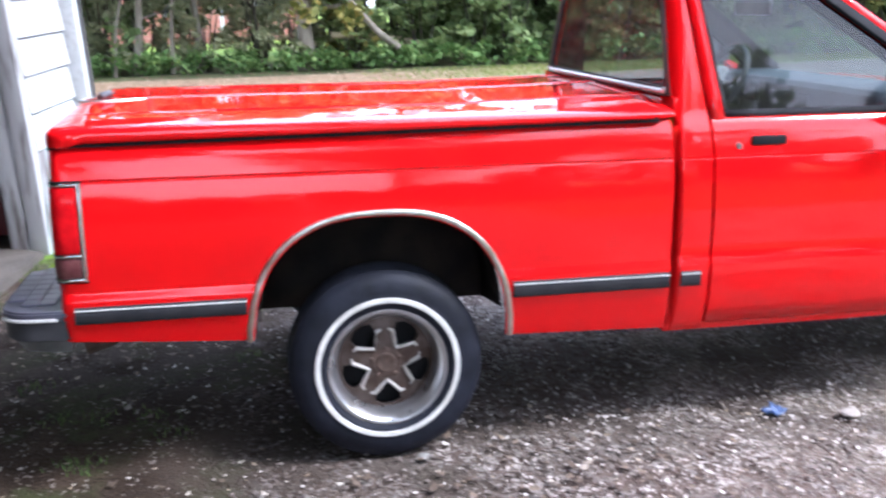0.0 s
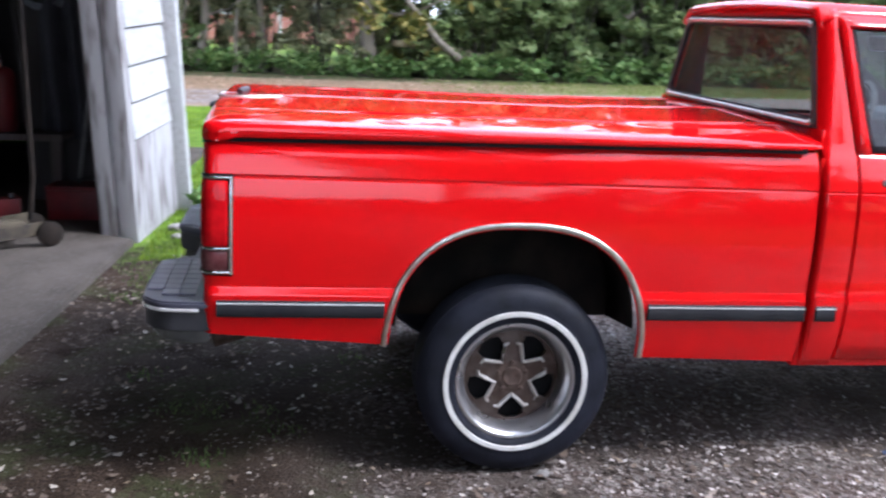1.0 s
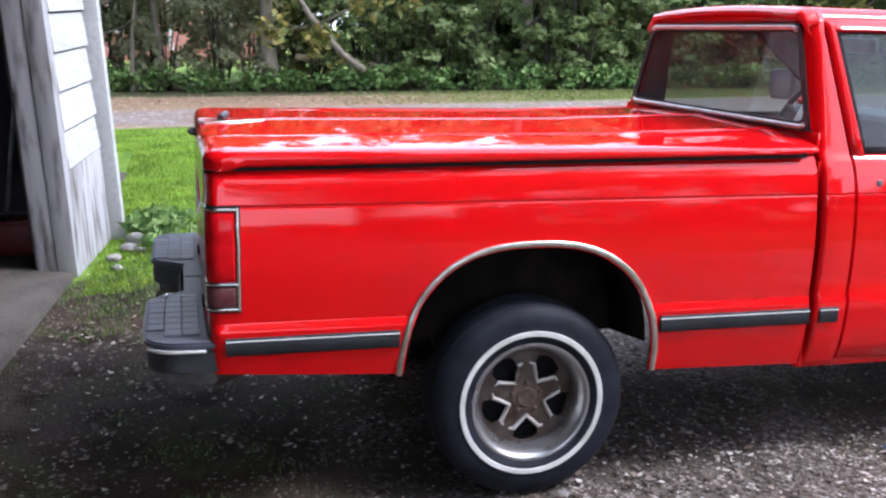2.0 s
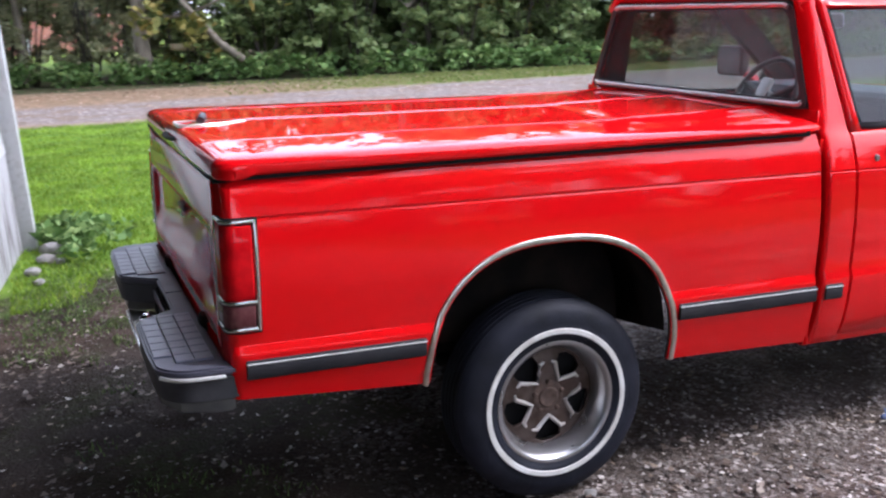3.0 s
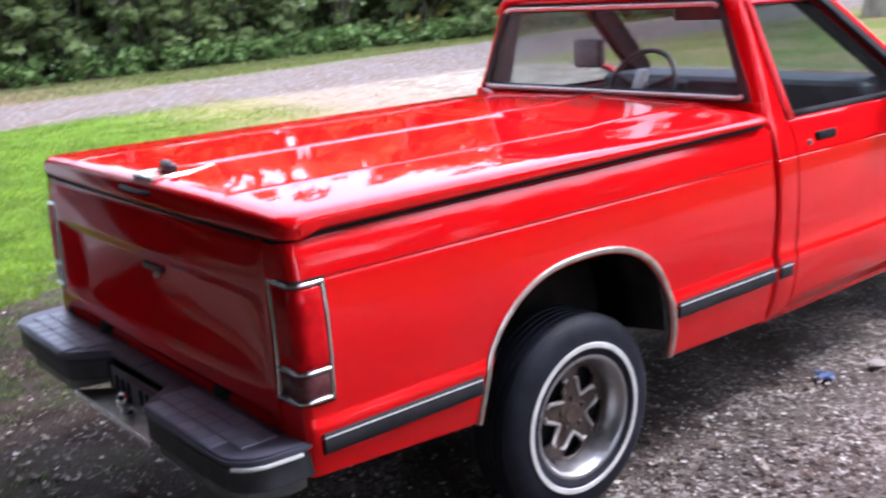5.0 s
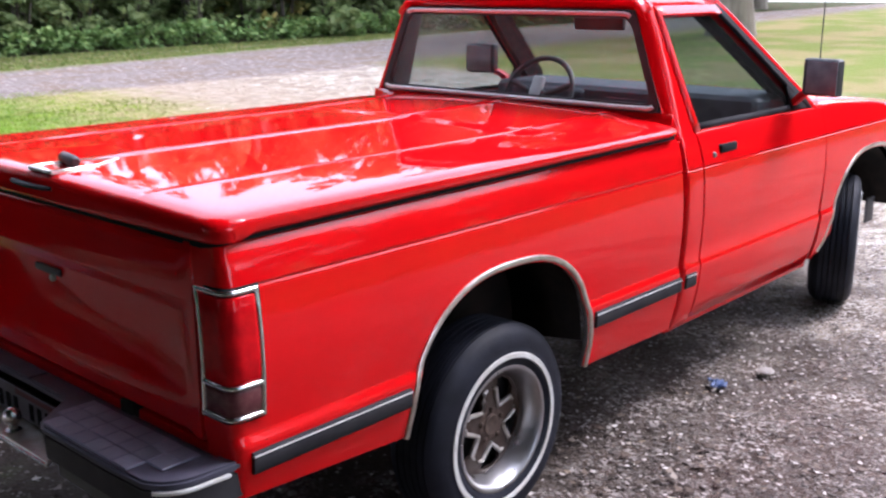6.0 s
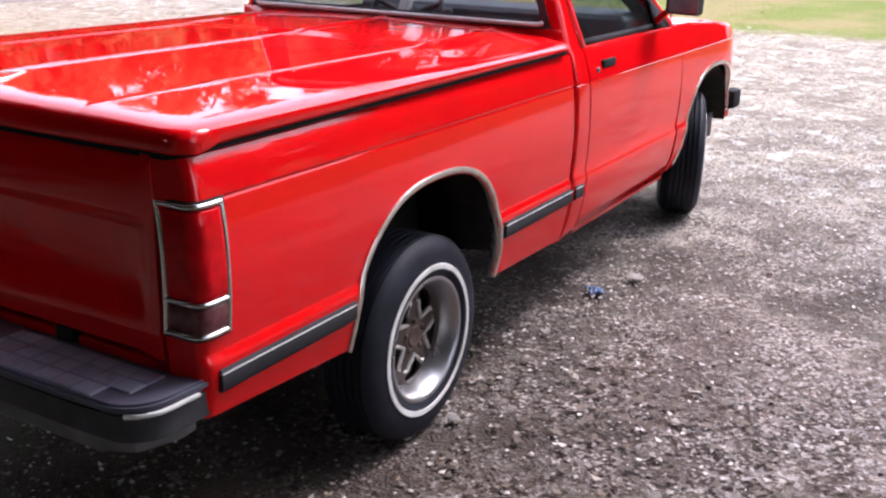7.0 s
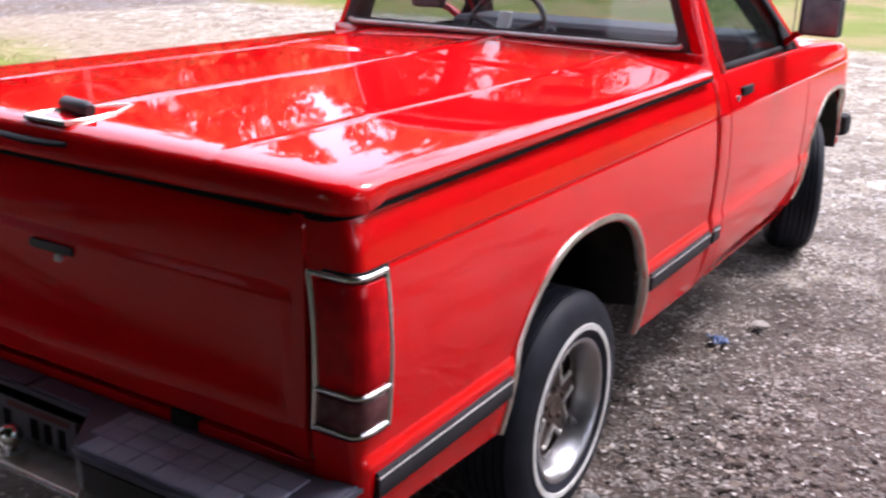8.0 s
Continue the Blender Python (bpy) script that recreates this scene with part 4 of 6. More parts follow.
# spare wheel and tank, added to block far-side sky light under the bed
spare = part("spare_tyre", lathe([(0.16, -0.075), (0.22, -0.09), (0.28, -0.085), (0.305, -0.06), (0.305, 0.06), (0.28, 0.085), (0.22, 0.09), (0.16, 0.075)], 36, pose(-0.62, 0, 0.44, 90, 0, 0)), RUBBER, truck, "dusty spare tyre hung under the bed")
part("spare_disc", lathe([(0.0, -0.02), (0.1, -0.02), (0.165, -0.06), (0.165, 0.06)], 28, pose(-0.62, 0, 0.44, 90, 0, 0)), RUST, spare, "rusty spare wheel centre")
part("fuel_tank", box((0.78, 0.5, 0.45), (0.36, 0.4, 0.2), 0.05), UNDER, truck, "dirty black fuel tank, added to block light under the bed")
bm = bmesh.new()
add_tube(bm, [(0, -0.66, HUB), (0, 0.66, HUB)], 0.04, 12)
add_lathe(bm, [(0.0, -0.13), (0.08, -0.12), (0.13, -0.05), (0.14, 0.0), (0.13, 0.05), (0.08, 0.12), (0.0, 0.13)], 16, pose(0, 0, HUB))
for sign in (-1, 1):
    add_box(bm, (0, sign * 0.42, HUB + 0.05), (0.5, 0.06, 0.03), 0.006)
part("rear_axle", bm, UNDER, truck, "rusty rear axle")
bm = tube([(0.9, 0.2, 0.47), (0.3, 0.16, 0.5), (-0.35, -0.1, 0.5), (-0.75, -0.4, 0.44), (-0.9, -0.48, 0.38), (-0.98, -0.5, 0.36)], 0.028, 10)
part("exhaust_pipe", bm, RUST, truck, "rusty exhaust pipe")

# ---- wheels: axis along y, outer face at -y ----
def build_wheel():
    R = 0.32
    tyre_prof = [(0.19, 0.09), (0.215, 0.1), (0.26, 0.103), (0.292, 0.092), (0.307, 0.075), (0.315, 0.062)]
    for k in range(5):
        y0 = 0.055 - k * 0.025
        tyre_prof += [(R, y0 + 0.003), (R, y0 - 0.014), (R - 0.007, y0 - 0.016), (R - 0.007, y0 - 0.02)]
    tyre_prof += [(R - 0.001, -0.068), (0.312, -0.078), (0.301, -0.09), (0.278, -0.1), (0.255, -0.1035), (0.246, -0.1035), (0.244, -0.1045), (0.213, -0.1035), (0.211, -0.102), (0.2, -0.098), (0.188, -0.09)]
    hold = new("wheel")
    tyre = part("tyre", lathe(tyre_prof, 72), RUBBER, hold, "black whitewall tyre", angle=40)
    part("white_band", lathe([(0.2205, -0.1035), (0.222, -0.1062), (0.2365, -0.1065), (0.239, -0.104)], 72), WHITEWALL, tyre, "narrow white sidewall band")
    rim = part("rim", lathe([(0.188, 0.085), (0.17, 0.06), (0.165, 0.03), (0.159, -0.015), (0.159, -0.03), (0.162, -0.045), (0.168, -0.066), (0.176, -0.083), (0.1835, -0.094), (0.19, -0.099), (0.197, -0.098), (0.199, -0.092), (0.197, -0.088)], 72), RIM, hold, "bright steel rim", angle=50)
    # centre disc with five openings
    bm = bmesh.new()

    def loop(pts):
        vs = [bm.verts.new((x, 0, z)) for x, z in pts]
        return [bm.edges.new((vs[i], vs[(i + 1) % len(vs)])) for i in range(len(vs))]

    edges = loop([(0.161 * math.cos(2 * math.pi * i / 60), 0.161 * math.sin(2 * math.pi * i / 60)) for i in range(60)])
    hole = [(0.0, 0.064), (0.022, 0.085), (0.04, 0.104), (0.043, 0.134), (0.018, 0.149), (-0.018, 0.149), (-0.043, 0.134), (-0.04, 0.104), (-0.022, 0.085)]
    # the hole's point faces the hub; z here is the distance from it
    holes = []
    for k in range(5):
        a = radians(-88 + 72 * k)
        d, s = Vector((math.cos(a), math.sin(a))), Vector((-math.sin(a), math.cos(a)))
        pts = [tuple(d * r + s * u) for u, r in hole]
        holes.append(pts)
        edges += loop(pts)
    edges += loop([(0.03 * math.cos(2 * math.pi * i / 20), 0.03 * math.sin(2 * math.pi * i / 20)) for i in range(20)])
    bmesh.ops.triangle_fill(bm, use_beauty=True, edges=edges)
    bmesh.ops.subdivide_edges(bm, edges=[e for e in bm.edges if e.calc_length() > 0.03], cuts=1)
    up = bmesh.ops.extrude_face_region(bm, geom=bm.faces[:])
    bmesh.ops.translate(bm, vec=(0, 0.012, 0), verts=[v for v in up["geom"] if isinstance(v, bmesh.types.BMVert)])
    for v in bm.verts:
        r = math.hypot(v.co.x, v.co.z)
        v.co.y += lerp([(0.0, -0.043), (0.06, -0.043), (0.085, -0.042), (0.125, -0.042), (0.15, -0.032), (0.162, -0.028)], r)
    disc = part("wheel_disc", bm, SPOKE, hold, "five-spoke steel wheel centre with rust", angle=30)
    for pts in holes:
        bm = bmesh.new()
        cx, cz = sum(p[0] for p in pts) / 9, sum(p[1] for p in pts) / 9
        order = pts[7:] + pts[:3]
        path = [(x + (x - cx) * 0.06, lerp([(0.06, -0.043), (0.085, -0.042), (0.125, -0.042), (0.15, -0.032)], math.hypot(x, z)) - 0.002, z + (z - cz) * 0.06) for x, z in order]
        out = Vector((cx, 0, cz)).normalized() * 0.012
        wings = [Vector(path[0]) + (Vector(path[0]) - Vector((cx, path[0][1], cz))).normalized() * 0.016, Vector(path[-1]) + (Vector(path[-1]) - Vector((cx, path[-1][1], cz))).normalized() * 0.016]
        add_tube(bm, [wings[0]] + path + [wings[1]], 0.007, 8, [0.004] + [0.007] * len(path) + [0.004])
        part("spoke_edge", bm, EDGE, disc, "bright raised edge")
    part("hub_face", lathe([(0.0, -0.0455), (0.04, -0.0455), (0.05, -0.045), (0.054, -0.0425)], 30), RUST, hold, "rusty hub face")
    part("brake_drum", lathe([(0.0, -0.012), (0.12, -0.012), (0.156, -0.004), (0.158, 0.02), (0.158, 0.07), (0.0, 0.075)], 40), DARK, hold, "dark brake drum")
    part("hub_cap", lathe([(0.0, -0.047), (0.018, -0.047), (0.024, -0.05), (0.03, -0.05), (0.034, -0.046), (0.036, -0.04)], 28), RUST, hold, "rusty centre cap")
    nut = [(0.0, -0.01), (0.006, -0.0095), (0.0085, -0.006), (0.0085, 0.004)]
    for k in range(5):
        a = radians(-52 + 72 * k)
        part("wheel_nut", lathe(nut, 6, pose(0.049 * math.cos(a), -0.044, 0.049 * math.sin(a))), RUST, hold, "rusty wheel nut", smooth=False)
    return hold


def holder(name, m):
    ob = new(name)
    ob.parent = truck
    ob.matrix_basis = m
    return ob


def place_wheel(m):
    """Turns the wheel's holder into its tyre as the part, with the rest below it."""
    w = build_wheel()
    kids = list(w.children)
    tyre = next(k for k in kids if k.name.startswith("tyre"))
    tyre.name = "wheel"
    tyre.parent = truck
    tyre.matrix_basis = m
    for k in kids:
        if k is not tyre:
            k.parent = tyre
    for k in [g for c2 in tyre.children for g in c2.children]:
        basis = k.matrix_basis.copy()
        k.parent = tyre
        k.matrix_basis = basis
    bpy.data.objects.remove(w)
    return tyre


FRONT_Z = HUB + 0.0 + math.tan(radians(RAKE)) * 2.751
place_wheel(pose(0, -0.694, HUB - 0.004))
place_wheel(pose(2.751, -0.685, FRONT_Z, 0, 0, 20) @ pose(0, 0, 0, 0, 40, 0))
place_wheel(pose(0, 0.694, HUB - 0.004, 0, 0, 180))
place_wheel(pose(2.751, 0.685, FRONT_Z, 0, 0, 198))

# ---- ground ----
def ground_material():
    """Dark damp gravel and shade-darkened dirt near the garage, pale gravel ahead, lawn and the lane, by where they
    lie.
    """
    m = bpy.data.materials.new("ground")
    m.use_nodes = True
    nt = m.node_tree
    link = nt.links.new
    b = nt.nodes["Principled BSDF"]
    b.inputs["Roughness"].default_value, b.inputs["Specular IOR Level"].default_value = 0.95, 0.12
    geo = nt.nodes.new("ShaderNodeNewGeometry")
    sep = nt.nodes.new("ShaderNodeSeparateXYZ")
    link(geo.outputs["Position"], sep.inputs[0])

    def noise_tex(scale, detail=6.0):
        n = nt.nodes.new("ShaderNodeTexNoise")
        n.inputs["Scale"].default_value, n.inputs["Detail"].default_value = scale, detail
        link(geo.outputs["Position"], n.inputs["Vector"])
        return n.outputs["Fac"]

    def calc(op, a, c, d=None):
        n = nt.nodes.new("ShaderNodeMath")
        n.operation = op
        for k, v in enumerate((a, c, d)):
            if v is None:
                continue
            if isinstance(v, (int, float)):
                n.inputs[k].default_value = v
            else:
                link(v, n.inputs[k])
        return n.outputs[0]

    def step(v, low, high):
        r = nt.nodes.new("ShaderNodeMapRange")
        r.interpolation_type = "SMOOTHSTEP"
        r.inputs["From Min"].default_value, r.inputs["From Max"].default_value = low, high
        link(v, r.inputs["Value"])
        return r.outputs[0]

    def mix(f, a, c):
        x = nt.nodes.new("ShaderNodeMix")
        x.data_type = "RGBA"
        link(f, x.inputs[0])
        for v, k in ((a, 6), (c, 7)):
            if isinstance(v, tuple):
                x.inputs[k].default_value = (*v, 1)
            else:
                link(v, x.inputs[k])
        return x.outputs[2]

    big, mid, small, tiny = noise_tex(0.7), noise_tex(4.0), noise_tex(30.0, 4.0), noise_tex(110.0, 3.0)
    stones = nt.nodes.new("ShaderNodeTexVoronoi")
    stones.inputs["Scale"].default_value = 75.0
    link(geo.outputs["Position"], stones.inputs["Vector"])
    stone_sep = nt.nodes.new("ShaderNodeSeparateColor")
    link(stones.outputs["Color"], stone_sep.inputs[0])
    lumps = nt.nodes.new("ShaderNodeTexVoronoi")
    lumps.inputs["Scale"].default_value = 36.0
    link(geo.outputs["Position"], lumps.inputs["Vector"])
    lump_sep = nt.nodes.new("ShaderNodeSeparateColor")
    link(lumps.outputs["Color"], lump_sep.inputs[0])
    wob = calc("MULTIPLY_ADD", mid, 1.6, -0.8)
    # gravel: brown dirt with grey and pale stones
    dirt = mix(step(calc("ADD", calc("MULTIPLY", mid, 0.6), calc("MULTIPLY", tiny, 0.4)), 0.38, 0.62), (0.075, 0.055, 0.047), (0.225, 0.178, 0.155))
    gravel = mix(step(stone_sep.outputs[0], 0.5, 0.95), dirt, (0.4, 0.36, 0.335))
    gravel = mix(step(stone_sep.outputs[1], 0.95, 1.0), gravel, (0.42, 0.39, 0.37))
    gravel = mix(calc("MULTIPLY", step(lump_sep.outputs[0], 0.8, 0.84), step(small, 0.4, 0.5)), gravel, (0.24, 0.215, 0.2))
    gravel = mix(calc("MULTIPLY", step(lump_sep.outputs[1], 0.7, 0.75), step(small, 0.4, 0.5)), gravel, (0.045, 0.033, 0.028))
    tan = mix(step(stone_sep.outputs[0], 0.35, 0.9), mix(step(mid, 0.42, 0.58), (0.155, 0.12, 0.095), (0.37, 0.31, 0.245)), (0.56, 0.51, 0.46))
    gravel = mix(calc("MULTIPLY", step(calc("ADD", sep.outputs[0], calc("MULTIPLY_ADD", big, 3.0, -1.5)), 0.4, 2.2), 0.8), gravel, tan)
    pale = mix(step(stone_sep.outputs[0], 0.2, 0.9), (0.29, 0.24, 0.18), (0.47, 0.42, 0.345))
    pale = mix(step(small, 0.55, 0.75), pale, (0.2, 0.15, 0.1))
    pale = mix(calc("MULTIPLY", step(lump_sep.outputs[0], 0.75, 0.8), step(tiny, 0.4, 0.55)), pale, (0.46, 0.42, 0.35))
    pale = mix(calc("MULTIPLY", step(lump_sep.outputs[1], 0.75, 0.8), step(tiny, 0.4, 0.55)), pale, (0.14, 0.11, 0.085))
    blot = noise_tex(1.9, 8.0)
    pale = mix(calc("MULTIPLY", step(blot, 0.48, 0.6), 0.7), pale, (0.2, 0.16, 0.125))
    pale = mix(calc("MULTIPLY", step(noise_tex(6.5, 5.0), 0.55, 0.64), 0.75), pale, (0.15, 0.115, 0.088))
    pale = mix(calc("MULTIPLY", step(noise_tex(5.0, 6.0), 0.55, 0.65), 0.7), pale, (0.6, 0.56, 0.5))
    gravel = mix(calc("MULTIPLY", step(blot, 0.48, 0.58), 0.6), gravel, (0.1, 0.074, 0.063))
    # brown dirt, its colour lowered further for shade round the truck's rear
    shaded_dirt = step(calc("ADD", calc("MULTIPLY", sep.outputs[0], -1.0), wob), -0.5, 0.8)
    gravel = mix(shaded_dirt, gravel, mix(step(calc("ADD", calc("MULTIPLY", tiny, 0.5), calc("MULTIPLY", mid, 0.5)), 0.42, 0.62), (0.024, 0.016, 0.011), (0.07, 0.049, 0.035)))
    gravel = mix(calc("MULTIPLY", shaded_dirt, step(stone_sep.outputs[2], 0.93, 0.97)), gravel, (0.23, 0.2, 0.18))
    moss = calc("MULTIPLY", calc("MULTIPLY", shaded_dirt, step(noise_tex(2.2), 0.48, 0.58)), step(small, 0.3, 0.55))
    gravel = mix(calc("MULTIPLY", moss, 0.5), gravel, (0.06, 0.075, 0.028))
    damp = calc("MULTIPLY", step(big, 0.46, 0.58), step(mid, 0.36, 0.56))
    gravel = mix(calc("MULTIPLY", damp, 0.75), gravel, (0.06, 0.048, 0.04))
    ahead = step(calc("ADD", sep.outputs[0], calc("MULTIPLY_ADD", big, 3.0, -1.5)), 2.0, 4.8)
    base = mix(ahead, gravel, pale)
    # lawn behind the truck, and the far lawn
    soil = mix(step(mid, 0.35, 0.65), (0.09, 0.17, 0.018), (0.16, 0.25, 0.032))
    edge_a = calc("ADD", calc("MULTIPLY_ADD", sep.outputs[0], -0.75, sep.outputs[1]), wob)
    lawn = calc("MULTIPLY", step(edge_a, 3.35, 4.1), step(calc("SUBTRACT", calc("MULTIPLY_ADD", big, 1.2, 11.6), sep.outputs[1]), 0.0, 0.5))
    lawn = calc("MULTIPLY", lawn, step(calc("SUBTRACT", 5.0, calc("ADD", calc("MULTIPLY_ADD", sep.outputs[1], -0.12, sep.outputs[0]), wob)), 0.0, 1.6))
    across = calc("ADD", calc("MULTIPLY_ADD", sep.outputs[1], -0.12, sep.outputs[0]), wob)
    soil = mix(step(across, 1.6, 3.6), soil, mix(step(mid, 0.4, 0.6), (0.22, 0.22, 0.07), (0.33, 0.28, 0.13)))
    dry = calc("MULTIPLY", step(sep.outputs[1], 4.5, 7.0), step(calc("SUBTRACT", 8.5, across), 0.0, 4.5))
    base = mix(calc("MULTIPLY", dry, 0.75), base, mix(step(noise_tex(7.0, 4.0), 0.42, 0.6), (0.25, 0.19, 0.125), (0.37, 0.29, 0.215)))
    base = mix(lawn, base, soil)
    # unseen dark grass along the drive's far edge, added to darken the flank's reflection
    unseen_verge = calc("MULTIPLY", step(calc("SUBTRACT", calc("MULTIPLY", sep.outputs[1], -1.0), wob), 3.9, 4.6), step(sep.outputs[0], 1.2, 2.2))
    base = mix(unseen_verge, base, (0.07, 0.11, 0.03))
    # the lane: a pale worn strip
    lane_mid = calc("MULTIPLY_ADD", sep.outputs[0], 0.17, sep.outputs[1])
    lane_in = calc("MULTIPLY", step(calc("ADD", lane_mid, calc("MULTIPLY", wob, 0.6)), 11.9, 12.5), step(calc("SUBTRACT", 19.0, calc("ADD", lane_mid, wob)), 0.0, 1.0))
    lane = mix(step(stone_sep.outputs[0], 0.2, 0.9), (0.155, 0.123, 0.108), (0.235, 0.204, 0.186))
    lane = mix(calc("MULTIPLY", step(noise_tex(1.4, 8.0), 0.46, 0.6), 0.7), lane, (0.17, 0.12, 0.085))
    lane = mix(step(noise_tex(9.0, 3.0), 0.54, 0.64), lane, (0.36, 0.325, 0.3))
    lane = mix(step(noise_tex(12.0, 3.0), 0.6, 0.68), lane, (0.11, 0.085, 0.07))
    litter = mix(step(noise_tex(5.0, 4.0), 0.45, 0.6), (0.25, 0.17, 0.11), (0.16, 0.12, 0.07))
    rough_grass = mix(step(noise_tex(2.6, 6.0), 0.5, 0.64), (0.13, 0.17, 0.045), (0.2, 0.15, 0.085))
    margin = mix(step(calc("ADD", sep.outputs[0], calc("MULTIPLY", wob, 2.0)), 2.5, 6.5), litter, rough_grass)
    lane = mix(step(calc("ADD", sep.outputs[1], calc("MULTIPLY", wob, 0.9)), 15.0, 15.8), lane, margin)
    base = mix(lane_in, base, lane)
    beyond = step(calc("ADD", lane_mid, wob), 18.4, 19.0)
    base = mix(beyond, base, mix(step(sep.outputs[1], 23.0, 26.0), mix(step(mid, 0.4, 0.6), (0.05, 0.08, 0.025), (0.1, 0.075, 0.045)), (0.16, 0.23, 0.045)))
    far = step(calc("ADD", sep.outputs[0], calc("MULTIPLY_ADD", mid, 1.2, -0.6)), 10.2, 11.2)
    far = calc("MULTIPLY", far, step(calc("SUBTRACT", 11.5, sep.outputs[1]), 0.0, 1.5))
    grass2 = mix(step(big, 0.4, 0.62), (0.165, 0.195, 0.045), (0.26, 0.215, 0.095))
    base = mix(far, base, grass2)
    road = calc("MULTIPLY", step(sep.outputs[0], 40.5, 41.5), step(calc("SUBTRACT", 60.0, sep.outputs[0]), 0.0, 1.0))
    base = mix(road, base, (0.6, 0.58, 0.56))
    link(base, b.inputs["Base Color"])
    bp = nt.nodes.new("ShaderNodeBump")
    bp.inputs["Strength"].default_value, bp.inputs["Distance"].default_value = 0.7, 0.016
    link(calc("ADD", calc("MULTIPLY_ADD", stones.outputs["Distance"], 0.6, tiny), small), bp.inputs["Height"])
    link(bp.outputs[0], b.inputs["Normal"])
    return m


def ground_z(x, y):
    near = noise.noise((x * 0.9, y * 0.9, 0.3)) * 0.008 + noise.noise((x * 3.1, y * 3.1, 1.3)) * 0.004
    return near


axis = [-400, -120, -50, -25, -14, -9] + [round(-6 + 0.2 * i, 2) for i in range(81)] + [11, 13, 16, 20, 26, 35, 50, 80, 140, 300, 900]
rows = [[(x, y, ground_z(x, y) - (0.008 if -6 < x < 10 and -6 < y < 10 else 0.0)) for x in axis] for y in axis]
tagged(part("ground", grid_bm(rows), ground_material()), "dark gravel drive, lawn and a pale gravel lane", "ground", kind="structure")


def scatter_stones(name, label, region, n, sizes, mat, seed, flat=0.5):
    """Small stones: six-pointed lumps, joined."""
    rng = np.random.default_rng(seed)
    pts = region(rng, n)
    n = len(pts)
    base = np.array([(1, 0, 0), (0, 1, 0), (-1, 0, 0), (0, -1, 0), (0, 0, 1), (0.5, 0.5, -0.6)], float)
    tri = np.array([(0, 1, 4), (1, 2, 4), (2, 3, 4), (3, 0, 4)])
    s = rng.uniform(*sizes, (n, 1, 1)) * rng.uniform(0.6, 1.3, (n, 6, 3))
    s[:, :, 2] *= flat
    a = rng.uniform(0, 6.28, n)
    v = base[None] * s
    x, y = v[..., 0] * np.cos(a)[:, None] - v[..., 1] * np.sin(a)[:, None], v[..., 0] * np.sin(a)[:, None] + v[..., 1] * np.cos(a)[:, None]
    v = np.stack([x, y, v[..., 2]], -1) + np.c_[pts, np.full(n, -0.004)][:, None]
    f = tri[None] + 6 * np.arange(n)[:, None, None]
    return tagged(fast(name, v.reshape(-1, 3), f.reshape(-1, 3), mat), label, "gravel", kind="stuff")


def near_drive(rng, n):
    p = np.c_[rng.uniform(-2.6, 6.0, n), rng.uniform(-3.8, 1.8, n)]
    patch = np.array([noise.noise((x * 1.7, y * 1.7, 8.0)) + 0.6 * noise.noise((x * 5, y * 5, 2.0)) for x, y in p])
    p = p[(rng.uniform(-0.7, 0.5, len(p)) < patch) & (rng.uniform(-1.1, 1.1, len(p)) < p[:, 0])]
    n = len(p)
    edge = np.minimum(np.minimum(p[:, 0] + 2.6, 6.0 - p[:, 0]) / 1.5, (p[:, 1] + 3.8) / 1.4)
    p = p[rng.uniform(0, 1, n) < edge]
    return p[~((p[:, 0] < -1.6) & (p[:, 1] > -1.2))]


def front_drive(rng, n):
    p = np.c_[rng.uniform(2.5, 10.5, n), rng.uniform(-4.5, 8.0, n)]
    edge = np.minimum((p[:, 0] - 2.5) / 2.5, np.minimum(p[:, 1] + 4.5, 8.0 - p[:, 1]) / 2.0)
    p = p[rng.uniform(0, 1, n) < edge]
    return p[(p[:, 1] < 3.0) | (p[:, 0] - 0.12 * p[:, 1] > 5.2)]


scatter_stones("gravel_stones", "loose grey and brown gravel stones", near_drive, 120000, (0.002, 0.011), PEBBLE, 1)
scatter_stones("pale_gravel", "pale loose gravel ahead of the truck", front_drive, 14000, (0.006, 0.02), PALE_PEBBLE, 2)


def scatter_flat(name, label, pts, sizes, mat, seed, category, up=0.25, long=1.8, z=0.006):
    """Small curled flakes lying about, joined."""
    rng = np.random.default_rng(seed)
    n = len(pts)
    s = rng.uniform(*sizes, n)
    a = rng.uniform(0, 6.28, n)
    d = np.stack([np.cos(a), np.sin(a), rng.uniform(-up, up, n)], -1) * (s * long)[:, None] / 2
    w = np.stack([-np.sin(a), np.cos(a), rng.uniform(-up, up, n)], -1) * s[:, None] / 2
    c = np.c_[pts[:, :2], np.full(n, z) if pts.shape[1] == 2 else pts[:, 2]]
    lift = np.c_[np.zeros((n, 2)), s * 0.3]
    v = np.stack([c - d + lift, c - w, c + d + lift * 0.5, c + w], 1)
    f = np.arange(4 * n).reshape(n, 4)
    return tagged(fast(name, v.reshape(-1, 3), f, mat), label, category, kind="stuff")


rng = np.random.default_rng(5)
pts = np.c_[rng.uniform(-1.7, 4.5, 1500), rng.uniform(-2.8, 3.0, 1500)]
scatter_flat("fallen_leaves", "dry curled leaves scattered on the gravel", pts, (0.006, 0.02), LITTER, 6, "leaves")
pts = np.c_[rng.uniform(-2.3, 1.2, 9000), rng.uniform(-2.6, 2.2, 9000)]
pts[:1100] = np.c_[rng.normal(-1.35, 0.4, 1100), rng.normal(0.3, 0.9, 1100)]
